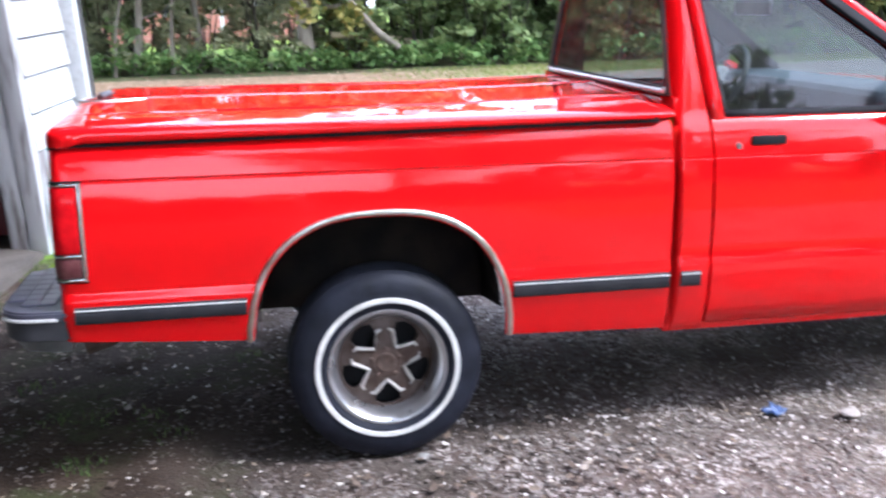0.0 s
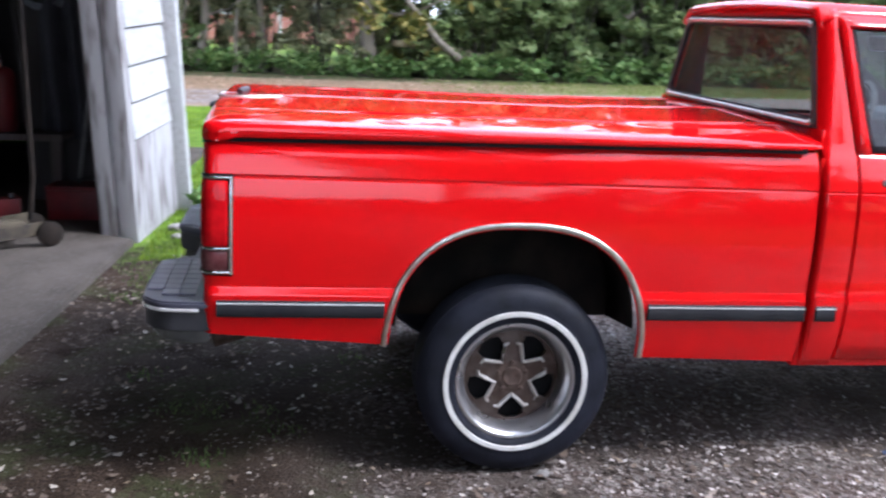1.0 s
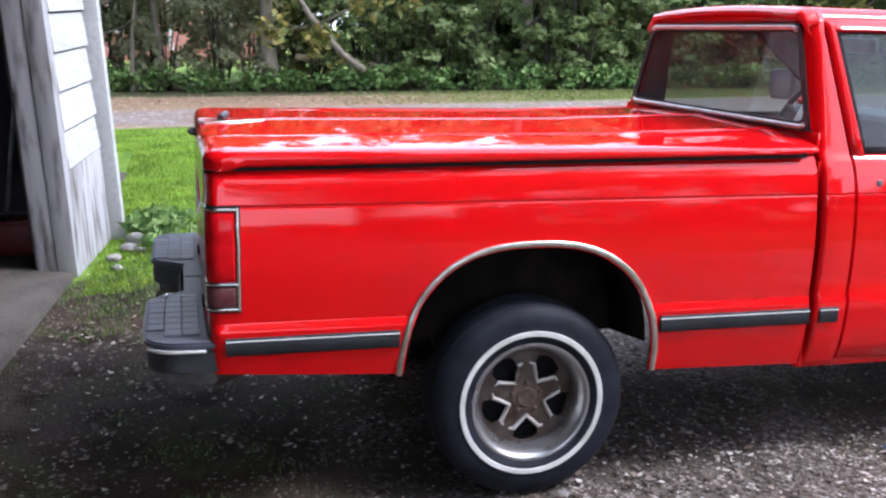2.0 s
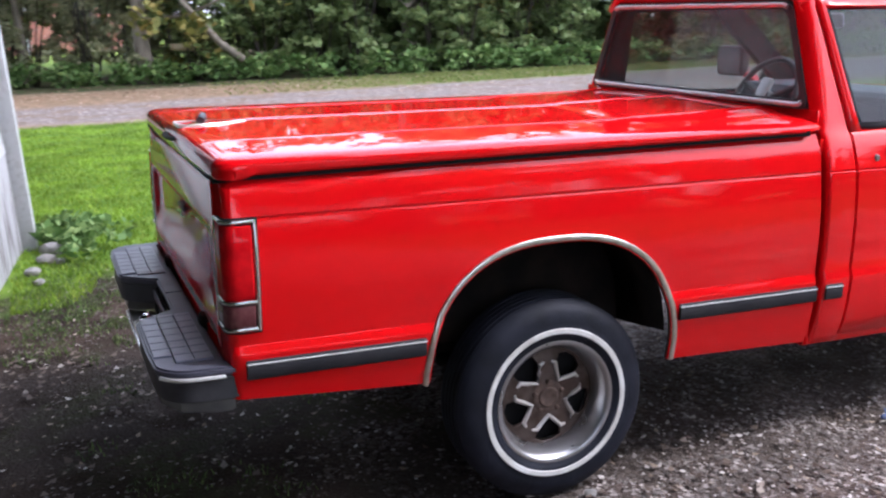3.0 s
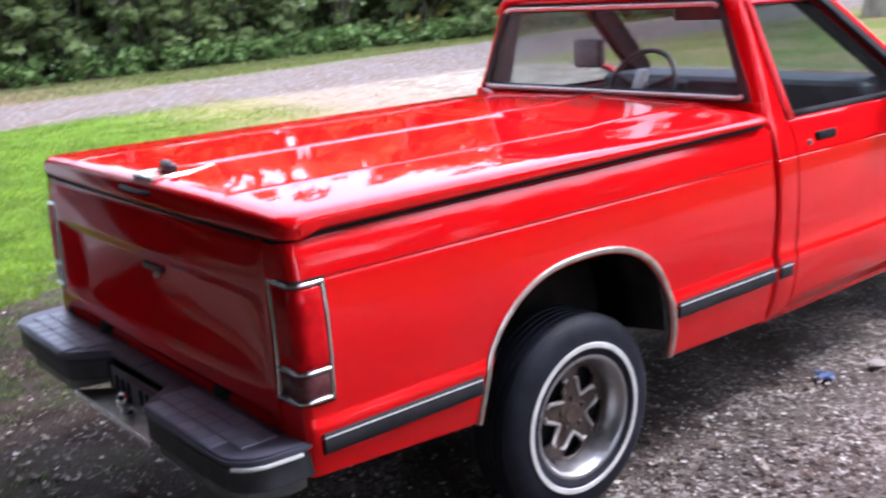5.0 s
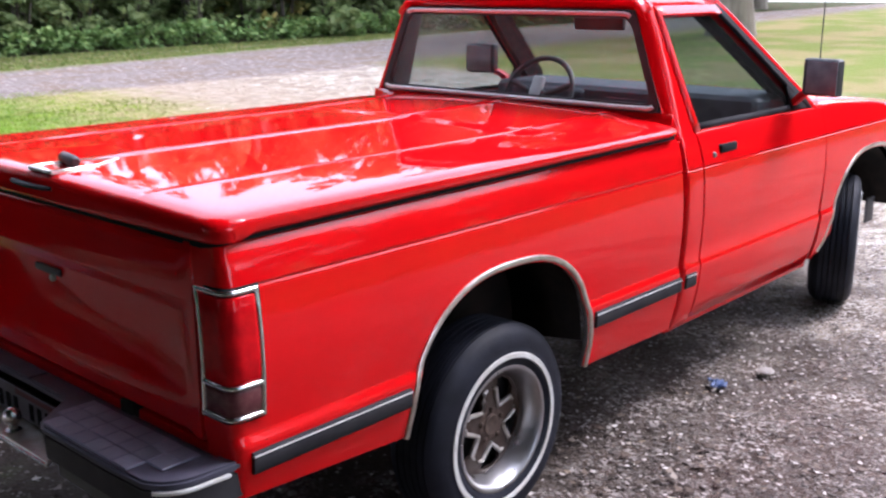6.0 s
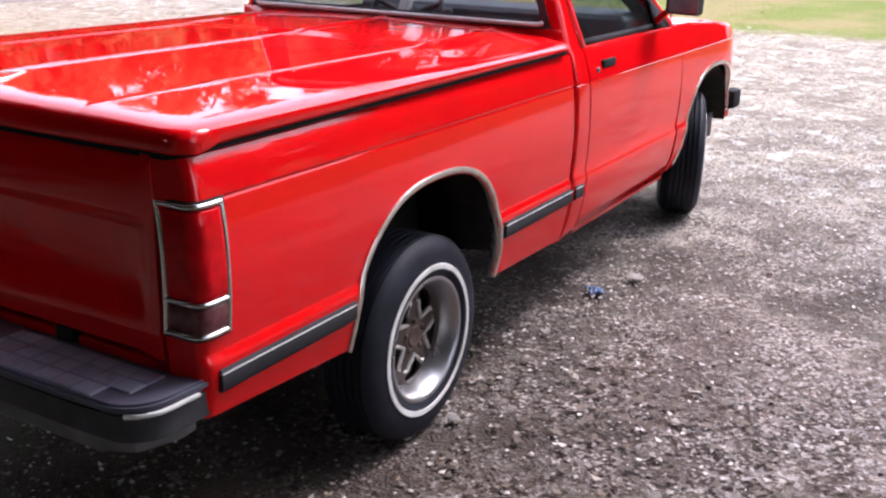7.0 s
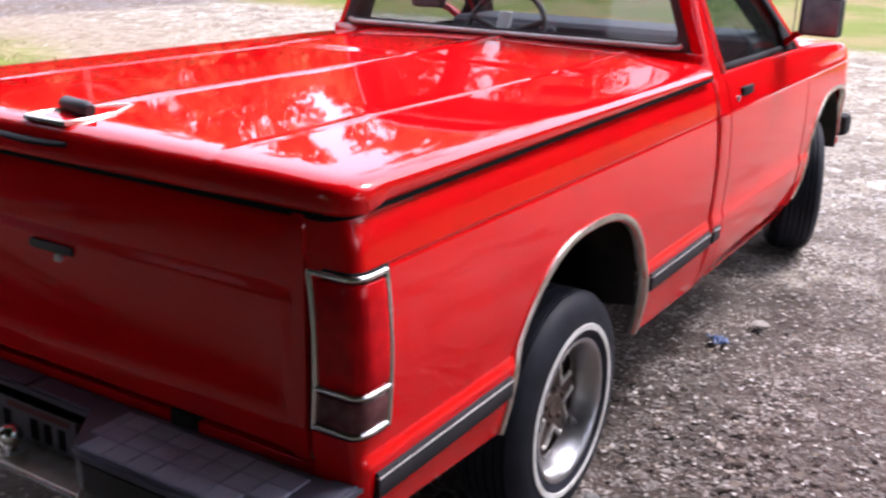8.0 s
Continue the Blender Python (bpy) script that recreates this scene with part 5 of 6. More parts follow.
keep = np.array([noise.noise((x * 1.3, y * 1.3, 3.0)) + 0.5 * noise.noise((x * 4, y * 4, 3.0)) for x, y in pts]) > rng.uniform(-0.25, 0.6, 9000)
scatter_flat("stone_chips", "pale flat stone chips trodden into the dirt", pts[keep][::2], (0.006, 0.03), leaf_material("chip", (0.07, 0.05, 0.038), (0.17, 0.13, 0.1), (0.5, 0.45, 0.39), 0.84, 0.0), 16, "gravel", up=0.15, long=1.7)
pts = np.c_[rng.uniform(0.1, 5.5, 22000), rng.uniform(-3.6, 0.8, 22000)]
keep = np.array([noise.noise((x * 1.1, y * 1.1, 6.0)) + 0.6 * noise.noise((x * 4, y * 4, 5.0)) for x, y in pts]) > rng.uniform(-0.5, 0.6, 22000)
scatter_flat("gravel_chips", "pale crushed stone chips on the drive", pts[keep], (0.004, 0.02), leaf_material("drive_chip", (0.07, 0.053, 0.045), (0.3, 0.265, 0.245), (0.66, 0.61, 0.57), 0.65, 0.0), 17, "gravel", up=0.3, long=1.5)
pts = np.c_[rng.uniform(-9, 16, 5000), np.zeros(5000)]
pts[:, 1] = 17.2 - 0.1 * pts[:, 0] + rng.normal(0, 1.0, 5000)
pts = pts[rng.uniform(2, 9, 5000) > pts[:, 0]]
scatter_flat("lane_leaves", "brown leaves along the lane's edge", pts, (0.02, 0.05), leaf_material("lane_leaf", (0.16, 0.1, 0.06), (0.28, 0.19, 0.12), (0.42, 0.33, 0.25)), 7, "leaves")
pts = np.c_[rng.uniform(5.2, 11, 1300), rng.uniform(1, 11, 1300)]
scatter_flat("drive_leaves", "dry leaves on the pale gravel", pts, (0.015, 0.045), leaf_material("tan_leaf", (0.2, 0.14, 0.09), (0.36, 0.28, 0.2), (0.5, 0.43, 0.34)), 8, "leaves")


def lawn_at(x, y, wob):
    a = y - 0.75 * x + wob
    return (a > 3.5) & (y < 12.0 + wob * 0.4) & (x - 0.12 * y + wob < 4.2) & (x > -7)


def blades(name, label, pts, height, width, mat, seed, lean=0.5):
    rng = np.random.default_rng(seed)
    n = len(pts)
    h = rng.uniform(*height, n)
    a = rng.uniform(0, 6.28, n)
    side = np.stack([np.cos(a), np.sin(a), np.zeros(n)], -1) * (width * rng.uniform(0.6, 1.4, n))[:, None]
    tip = np.stack([np.cos(a + 1.57) * lean * h * rng.uniform(0, 1, n), np.sin(a + 1.57) * lean * h * rng.uniform(0, 1, n), h], -1)
    c = np.c_[pts, np.full(n, -0.006)]
    v = np.stack([c - side, c + side, c + tip], 1)
    return tagged(fast(name, v.reshape(-1, 3), np.arange(3 * n).reshape(n, 3), mat), label, "grass", kind="stuff")


rng = np.random.default_rng(9)
p = np.c_[rng.uniform(-6, 6, 170000), 2.2 + 10.0 * rng.uniform(0, 1, 170000) ** 1.2]
wob = np.array([noise.noise((x * 0.9, y * 0.9, 4.0)) for x, y in p[:, :2]]) * 1.2
inside = lawn_at(p[:, 0], p[:, 1], wob)
p, wob = p[inside], wob[inside]
dry = np.clip((p[:, 0] - 0.12 * p[:, 1] + wob - 1.3) / 2.6, 0, 1) > rng.uniform(0, 1, len(p))
p, straw = p[~dry], p[dry]
p = p[~((p[:, 0] < -1.62) & (p[:, 1] < 9))]
blades("lawn_grass", "bright green short lawn behind the truck", p, (0.014, 0.045), 0.006, BLADE, 10, 0.8)
STRAW = leaf_material("straw_blade", (0.2, 0.22, 0.06), (0.28, 0.26, 0.1), (0.4, 0.34, 0.17), 0.55, 0.4)
blades("dry_grass", "thin yellowing grass at the lawn's edge", straw[::2], (0.01, 0.03), 0.006, STRAW, 13, 1.0)
p = np.c_[rng.uniform(2.0, 24, 26000), rng.uniform(0, 1, 26000)]
p[:, 1] = 15.5 + p[:, 1] * (3.9 - 0.13 * p[:, 0])
p = p[rng.uniform(0, 6, len(p)) < p[:, 0] - 1]
blades("verge_grass", "rough grass between the lane and the hedge", p, (0.02, 0.07), 0.014, leaf_material("verge_blade", (0.11, 0.16, 0.035), (0.17, 0.22, 0.055), (0.27, 0.25, 0.1), 0.55, 0.4), 14, 0.9)
tufts = np.r_[np.c_[rng.normal(-1.35, 0.15, 90), rng.uniform(1.2, 4.2, 90)], np.c_[rng.normal(-0.8, 0.45, 120), rng.normal(2.3, 0.6, 120)], np.c_[rng.normal(-0.95, 0.2, 8), rng.normal(0.0, 0.3, 8)]]
p = np.repeat(tufts, 34, 0) + rng.normal(0, 0.04, (len(tufts) * 34, 2))
blades("edge_grass", "thin grass tufts on the dirt by the garage", p, (0.008, 0.035), 0.003, leaf_material("dull_blade", (0.06, 0.1, 0.03), (0.1, 0.16, 0.04), (0.2, 0.26, 0.09)), 11, 1.0)
p = np.c_[rng.uniform(10.5, 36, 60000), rng.uniform(-9, 11, 60000)]
blades("far_lawn_grass", "yellow-green rough lawn beyond the drive", p, (0.005, 0.013), 0.014, leaf_material("dry_blade", (0.19, 0.225, 0.05), (0.235, 0.245, 0.065), (0.29, 0.265, 0.1), 0.55, 0.5, 0.2), 12, 1.0)


# ---- plants ----
def leaves(name, label, centres, spread, per, size, mat, seed, parent=None, category="foliage", flat=0.8):
    """Clouds of folded leaves round centres."""
    rng = np.random.default_rng(seed)
    c = np.repeat(np.asarray(centres, float), per, 0)
    n = len(c)
    sp = np.broadcast_to(np.asarray(spread, float), (len(centres), 3)).repeat(per, 0)
    d = rng.normal(0, 1, (n, 3))
    d /= np.linalg.norm(d, axis=1, keepdims=True)
    c = c + d * sp * rng.uniform(0.45, 1.0, (n, 1))
    s = rng.uniform(*size, n)[:, None]
    u = rng.normal(0, 1, (n, 3))
    u /= np.linalg.norm(u, axis=1, keepdims=True)
    nrm = np.c_[rng.normal(0, flat, (n, 2)), np.ones(n)]
    w = np.cross(nrm, u)
    w /= np.linalg.norm(w, axis=1, keepdims=True)
    u = np.cross(w, nrm)
    u /= np.linalg.norm(u, axis=1, keepdims=True)
    drop = np.array([0, 0, -0.25])
    v = np.stack([c - u * s * 0.6, c - w * s * 0.36 + u * s * 0.05 + drop * s * 0.3, c + u * s * 0.6 + drop * s, c + w * s * 0.36 + u * s * 0.05 + drop * s * 0.3], 1)
    ob = fast(name, v.reshape(-1, 3), np.arange(4 * n).reshape(n, 4), mat, parent, label if not parent else "")
    return ob if parent else tagged(ob, label, category, kind="stuff")


def tree(name, label, x, y, height, radius, crown, n, per, leaf, mat, seed, first=0.35, lean=0.0, category="tree", clump=0.17, low=0.0):
    """Tapered trunk, limbs and a ragged crown of leaf clumps."""
    rng = np.random.default_rng(seed)
    t = thing(name, label, category, pose(x, y, -0.02))
    pts, rad = [], []
    for k in range(9):
        f = k / 8
        pts.append((lean * f * height + 0.08 * math.sin(3 * f + seed), 0.08 * math.cos(4 * f + seed) - 0.08, f * height * 0.8))
        rad.append(radius * (1.35 if k == 0 else 1.0) * (1 - 0.75 * f))
    bm = tube(pts, radius, 12, rad)
    tips = []
    for k in range(9):
        f = first + (0.95 - first) * k / 8
        root = Vector(pts[int(f * 8)])
        a = rng.uniform(0, 6.28)
        ln = crown * rng.uniform(0.5, 0.95)
        tip = root + Vector((math.cos(a) * ln, math.sin(a) * ln, ln * rng.uniform(0.2, 0.8)))
        midp = (root + tip) / 2 + Vector((0, 0, -0.1 * ln))
        add_tube(bm, [root, midp, tip], 0.1, 6, [radius * 0.4 * (1.1 - f * 0.5), radius * 0.22, radius * 0.07])
        tips += [tip, midp]
    part("trunk", bm, BARK, t, "rough grey-brown bark")
    cs = [tips[rng.integers(len(tips))] + Vector(rng.normal(0, crown * 0.33, 3)) for _ in range(n)]
    cs = [q for q in cs if q.z > low]
    leaves("crown", "", [tuple(q) for q in cs], crown * clump, per, leaf, mat, seed + 1, parent=t)
    return t


def shrub(name, label, x, y, height, wide_, n, per, leaf, mat, seed):
    rng = np.random.default_rng(seed)
    t = thing(name, label, "shrub", pose(x, y, -0.02))
    bm = bmesh.new()
    for k in range(6):
        a, b = rng.uniform(0, 6.28), rng.uniform(0.2, 0.6) * wide_
        add_tube(bm, [(0.1 * math.cos(a), 0.1 * math.sin(a), 0), (b * 0.5 * math.cos(a), b * 0.5 * math.sin(a), height * 0.4), (b * math.cos(a), b * math.sin(a), height * 0.85)], 0.02, 6, [0.035, 0.022, 0.008])
    part("branchwork", bm, STEM, t, "thin brown stems")
    cs = np.c_[rng.normal(0, wide_ * 0.42, n), rng.normal(0, wide_ * 0.3, n), rng.uniform(0.05, 1.0, n) ** 0.8 * height]
    cs[:, :2] *= (1.1 - 0.5 * cs[:, 2:] / height)
    leaves("foliage", "", cs, (0.22, 0.22, 0.16), per, leaf, mat, seed + 1, parent=t)
    return t


def hedge_y(x):
    return 20.3 - 0.2 * x


rng = np.random.default_rng(21)
k = 0
for x in np.arange(-9.0, 26.0, 1.25):
    for back in (0.0, 1.7, 3.2):
        k += 1
        mat = LEAF if rng.uniform() < 0.82 else LEAF_YELLOW
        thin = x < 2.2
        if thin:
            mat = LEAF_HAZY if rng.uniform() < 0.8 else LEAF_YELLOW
        shrub("hedge_shrub", "dense dark green overgrown hedge shrub beside the lane" if mat is LEAF else "thin overgrown shrub beside the lane, haze in its pale leaf colour" if mat is LEAF_HAZY else "yellowing overgrown shrub beside the lane",
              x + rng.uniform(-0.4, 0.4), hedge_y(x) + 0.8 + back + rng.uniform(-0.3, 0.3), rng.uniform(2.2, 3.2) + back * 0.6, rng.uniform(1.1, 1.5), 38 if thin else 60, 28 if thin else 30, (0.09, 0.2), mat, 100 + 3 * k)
xs = rng.uniform(-10, 26, 900)
xw = np.where(rng.uniform(0, 1, 2600) < 0.8, rng.uniform(4.5, 40, 2600), rng.uniform(-14, -5, 2600))
cs = np.c_[xw, hedge_y(xw) + 5.2 + rng.normal(0, 0.5, 2600), rng.uniform(0.0, 1.0, 2600) * (4.2 + 1.3 * np.sin(xw * 0.9) + 0.7 * np.sin(xw * 2.3))]
leaves("far_woods", "dense dark woodland behind the hedge", cs, (0.6, 0.5, 0.5), 14, (0.2, 0.45), LEAF, 33)
cs = np.c_[xs, hedge_y(xs) - 0.25 + np.abs(rng.normal(0, 0.5, 900)), rng.uniform(0.04, 0.5, 900)]
leaves("ground_ivy", "low bright green broad-leaved undergrowth along the lane", cs, (0.22, 0.22, 0.14), 16, (0.07, 0.16), LEAF_LOW, 31)

tree("lane_tree", "grey-barked tree rising out of the hedge", 1.05, 20.6, 7.0, 0.2, 2.6, 60, 60, (0.12, 0.26), LEAF_YELLOW, 41)
tree("lane_tree", "dark slim tree among the hedge shrubs", -2.9, 21.2, 6.5, 0.11, 2.4, 50, 60, (0.12, 0.26), LEAF, 44, lean=0.04)
tree("lane_tree", "tall leafy tree behind the hedge", 7.5, 21.0, 7.0, 0.2, 2.6, 80, 60, (0.14, 0.3), LEAF, 47, 0.25)
tree("lane_tree", "tall leafy tree behind the hedge", 14.5, 19.2, 6.5, 0.22, 2.6, 80, 60, (0.14, 0.3), LEAF, 50, 0.25)
tree("lane_tree", "tall leafy tree behind the hedge", -7.5, 23.5, 10.0, 0.22, 3.6, 80, 60, (0.14, 0.3), LEAF, 53, 0.3)
tree("lane_tree", "tall leafy tree behind the hedge", 21.0, 18.5, 7.0, 0.22, 2.8, 80, 60, (0.14, 0.3), LEAF, 56, 0.25)
tree("lawn_tree", "broad old tree on the far lawn", 20.3, 8.9, 12.0, 0.45, 4.5, 90, 60, (0.16, 0.34), LEAF, 59, 0.4)
for x, y, r, lean in ((-2.1, 20.9, 0.045, 0.35), (-1.45, 21.3, 0.085, -0.2), (-3.4, 20.9, 0.035, 0.7)):
    bm = tube([(x, y, -0.02), (x + 0.2 * lean, y, 1.2), (x + 0.7 * lean, y + 0.1, 2.6), (x + 1.4 * lean, y + 0.1, 4.2)], r, 8, [r * 1.2, r, r * 0.8, r * 0.5])
    tagged(part("sapling", bm, BARK), "bare grey sapling in the hedge", "tree")
bm = tube([(3.1, 19.7, 0.45), (2.6, 19.75, 0.85), (1.9, 19.8, 1.7), (1.3, 19.9, 2.7), (1.0, 20.0, 3.3)], 0.1, 8, [0.085, 0.075, 0.06, 0.045, 0.03])
tagged(part("leaning_branch", bm, BARK), "bare leaning dead branch in the hedge", "branch")
bm = tube([(1.6, 20.3, 0.78), (2.4, 20.35, 0.72), (3.5, 20.5, 0.55), (4.8, 20.8, 0.1)], 0.1, 10, [0.08, 0.095, 0.1, 0.11])
tagged(part("pale_log", bm, material("pale_log_wood", (0.42, 0.36, 0.23), 0.8, second=(0.3, 0.24, 0.15), scale=4, bump=0.2)), "pale cut log lying in the hedge", "log")
for x, y, h, sd in ((-4.5, 27.0, 7.0, 141), (1.5, 29.0, 8.0, 144), (5.8, 25.0, 6.0, 147), (10.5, 23.5, 8.6, 150), (16.5, 22.0, 9.2, 153), (22.5, 20.5, 11.0, 156), (28.0, 18.0, 12.0, 159), (34.0, 14.5, 12.5, 162)):
    tree("lane_tree", "leafy tree standing behind the hedge", x, y, h, 0.2, 3.0, 120, 44, (0.25, 0.5), LEAF, sd, 0.3, clump=0.22, low=2.0)
# trees across the drive
tree("yard_tree", "tall open-crowned tree across the drive", -9.0, -17.0, 11.0, 0.28, 4.0, 70, 60, (0.16, 0.32), LEAF, 61, 0.35)
tree("yard_tree", "tall open-crowned tree across the drive", 3.0, -21.0, 12.0, 0.3, 4.2, 90, 60, (0.16, 0.32), LEAF, 64, 0.3)
tree("yard_tree", "tall open-crowned tree across the drive", 10.5, -21.0, 12.0, 0.28, 4.2, 90, 60, (0.16, 0.32), LEAF, 67, 0.3)
tree("yard_tree", "tall open-crowned tree across the drive", -15.0, -14.0, 12.0, 0.28, 4.0, 80, 60, (0.16, 0.32), LEAF, 70, 0.3)
tree("yard_tree", "tall dense tree across the drive", 4.6, -14.5, 12.0, 0.3, 4.0, 150, 55, (0.25, 0.5), LEAF, 171, 0.25, clump=0.22, low=3.0)

# unseen thicket added behind the truck to keep sky light off the tailgate
k = 0
for y in np.arange(-13.0, 1.5, 1.5):
    for back in (0.0, 1.8):
        k += 1
        shrub("thicket_shrub", "unseen dark thicket added to keep light off the tailgate", -5.6 - back + rng.uniform(-0.4, 0.4), y + rng.uniform(-0.4, 0.4), rng.uniform(4.5, 6.5) + back, 1.9, 90, 24, (0.18, 0.38), LEAF_DARK, 700 + 3 * k)
for x, y, sd in ((-5.8, -3.4, 103), (-6.0, 0.8, 106), (-5.6, -7.0, 109), (-9.5, -9.0, 73), (-9.0, -4.2, 76), (-9.0, 0.2, 79), (-11.5, -6.0, 82), (-9.5, 4.5, 85), (-9.0, 10.0, 88)):
    tree("thicket_tree", "unseen dense tree added to block sky behind the truck", x, y, 11.0, 0.28, 4.6, 260, 50, (0.4, 0.75), LEAF_DARK, sd, 0.3, clump=0.24, low=4.2)

# unseen hedgerow across the drive, added to darken reflections in glass and flank
k = 0
for x in np.arange(8.0, 32.0, 1.6):
    for back in (0.0, 2.0):
        k += 1
        shrub("drive_shrub", "unseen hedgerow shrub added to darken the truck's reflections", x + rng.uniform(-0.5, 0.5), -10.5 - back + rng.uniform(-0.5, 0.5) + 0.12 * max(0, x - 14), rng.uniform(3.0, 6.5) + back * 0.5, 1.7, 75, 18, (0.2, 0.4), LEAF, 900 + 3 * k)

# ragged scrub behind the drive
for x in np.arange(-13.0, 8.0, 1.7):
    k += 1
    shrub("scrub_bush", "ragged green scrub bush across the drive", x + rng.uniform(-0.7, 0.7), -15.0 + rng.uniform(-2.5, 2.0), rng.uniform(0.8, 3.2), rng.uniform(1.0, 2.0), 60, 18, (0.2, 0.4), LEAF, 900 + 3 * k)

# unseen trees that hide bright sky from the side glass
for x, y, sd in ((23.0, -12.0, 91), (26.5, -10.5, 94), (31.0, -12.5, 97), (36.0, -11.0, 99)):
    tree("drive_tree", "unseen dense tree added to darken the truck's reflections", x, y, 13.0, 0.3, 4.6, 340, 50, (0.4, 0.7), LEAF_DARK, sd, 0.15, clump=0.24, low=0.8)

# weeds at the garage corner
cs = np.c_[rng.normal(-1.22, 0.12, 40), rng.normal(3.85, 0.25, 40), rng.uniform(0.02, 0.16, 40)]
leaves("corner_weeds", "leafy green weeds at the garage corner", cs, (0.1, 0.1, 0.07), 12, (0.04, 0.09), LEAF_LOW, 81)

# ---- far things ----
bm = tube([(41.2, 10.3, 0), (41.2, 10.3, 4.0)], 0.14, 10)
tagged(part("utility_pole", bm, BARE_WOOD), "dark wooden pole beside the far road", "pole")
house = thing("brick_house", "red brick house with white trim beyond the hedge", "house", pose(-4.0, 46.0, 0, 0, 0, 4))
BRICK = material("far_brick", (0.36, 0.14, 0.1), 0.85, second=(0.28, 0.1, 0.08), scale=3, fine=(0.4, 0.3, 0.26), fine_scale=14)
part("wall", box((0, 0, 1.9), (13, 7, 3.8), 0.02), BRICK, house)
bm = bmesh.new()
add_grid(bm, [[(x, -3.9, 3.7), (x, 0, 6.0), (x, 3.9, 3.7)] for x in (-6.9, 6.9)])
part("roof", bm, material("far_shingle", (0.1, 0.09, 0.09), 0.9, second=(0.14, 0.13, 0.12), scale=2), house, solid=0.15)
for x in (-4, 0.5, 4.5):
    w = part("window", box((x, -3.53, 1.9), (1.2, 0.08, 1.4), 0.01), SIDING, house, "white window frame")
    part("pane", box((x, -3.575, 1.9), (1.0, 0.02, 1.2)), DARK, w, "dark window pane")
part("post", box((2.4, -4.4, 1.4), (0.16, 0.16, 2.8), 0.01), SIDING, house, "white porch post")

# ---- concrete apron and garage ----
APRON = pose(-1.72, 2.5, 0, 0, 0, -5.4)
GAR = pose(-1.69, 2.68, 0, 0, 0, -7.0) @ pose(0, 0, 0, 1.5, -2.3, 0)
bm = slab([(-0.3, 4.5), (-0.25, 0.25), (0.0, 0.1), (0.0, -3.6), (-6.0, -3.6), (-6.0, 4.5)], -0.05, 0.04, 0.01)
apron = part("concrete_apron", bm, CONCRETE)
apron.matrix_world = APRON
tagged(apron, "worn pale concrete apron in front of the garage", "floor", kind="structure")
garage = thing("garage", "white clapboard garage with a peeling door post, door open", "garage", GAR)
part("door_post", box((-0.057, 0.06, 1.25), (0.113, 0.12, 2.7), 0.006), OLD_WOOD, garage, "peeling weathered white door post")
part("door_jamb", box((-0.175, 0.068, 1.25), (0.116, 0.12, 2.7), 0.006), OLD_WOOD, garage, "peeling weathered white door jamb")
part("door_stop", box((-0.25, 0.12, 1.25), (0.04, 0.05, 2.7), 0.004), BARE_WOOD, garage, "dark bare wooden stop")
part("lower_panel", box((-0.03, 0.6, 0.27), (0.06, 0.96, 0.72), 0.006), OLD_WOOD, garage, "weathered lower wall panel")
part("corner_board", box((0.035, 1.13, 1.25), (0.11, 0.1, 2.7), 0.006), SIDING, garage, "white corner board")
part("sheathing", box((-0.055, 0.6, 1.6), (0.05, 0.96, 2.0)), SHADED_BOARD, garage, smooth=False)
for k in range(9):
    z = 0.625 + 0.232 * k
    b = part("clapboard", box((-0.012, 0.6, z + 0.122), (0.018, 0.955, 0.224), 0.003, pose(0, 0, 0, 0, -5.0, 0), 1), SIDING, garage, smooth=False)
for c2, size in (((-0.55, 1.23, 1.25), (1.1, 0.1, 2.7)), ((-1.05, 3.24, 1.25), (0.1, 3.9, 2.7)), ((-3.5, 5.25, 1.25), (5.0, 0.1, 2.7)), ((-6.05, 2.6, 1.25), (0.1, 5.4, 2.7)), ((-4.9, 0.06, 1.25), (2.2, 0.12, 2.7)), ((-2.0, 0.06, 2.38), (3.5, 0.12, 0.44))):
    part("wall", box(c2, size), SHADED_BOARD, garage, "bare boarding with the interior's shade in its colour", smooth=False)
bm = bmesh.new()
add_grid(bm, [[(0.25, y, 2.6), (-3.0, y, 4.2), (-6.3, y, 2.6)] for y in (-0.3, 5.5)])
part("roof", bm, material("shingle", (0.12, 0.11, 0.11), 0.9, second=(0.08, 0.075, 0.075), scale=3), garage, solid=0.1)
part("ceiling", box((-3.0, 2.6, 2.63), (6.0, 5.2, 0.04)), SHADED_BOARD, garage, smooth=False)

# rubble at the corner
def rock(name, label, x, y, s, seed, mat, flat=0.62):
    bm = bmesh.new()
    bmesh.ops.create_icosphere(bm, subdivisions=2, radius=s)
    for v in bm.verts:
        v.co *= 1 + 0.35 * noise.noise(v.co * (2.2 / s) + Vector((seed, 0, 0)))
        v.co.z *= flat
    ob = part(name, bm, mat, angle=25)
    ob.matrix_world = pose(x, y, s * 0.3, 0, 0, seed * 40)
    return tagged(ob, label, "stone", "rubble by the garage")


STONE = material("rubble_stone", (0.26, 0.25, 0.235), 0.85, second=(0.16, 0.15, 0.14), scale=9, bump=0.3)
for i, (x, y, s) in enumerate(((-1.42, 3.35, 0.06), (-1.38, 3.6, 0.08), (-1.5, 3.05, 0.05), (-1.34, 3.3, 0.035), (-1.3, 3.75, 0.05), (-1.47, 2.8, 0.035))):
    rock("rubble_stone", "broken pale concrete rubble at the garage corner", x, y, s, i + 1, STONE)

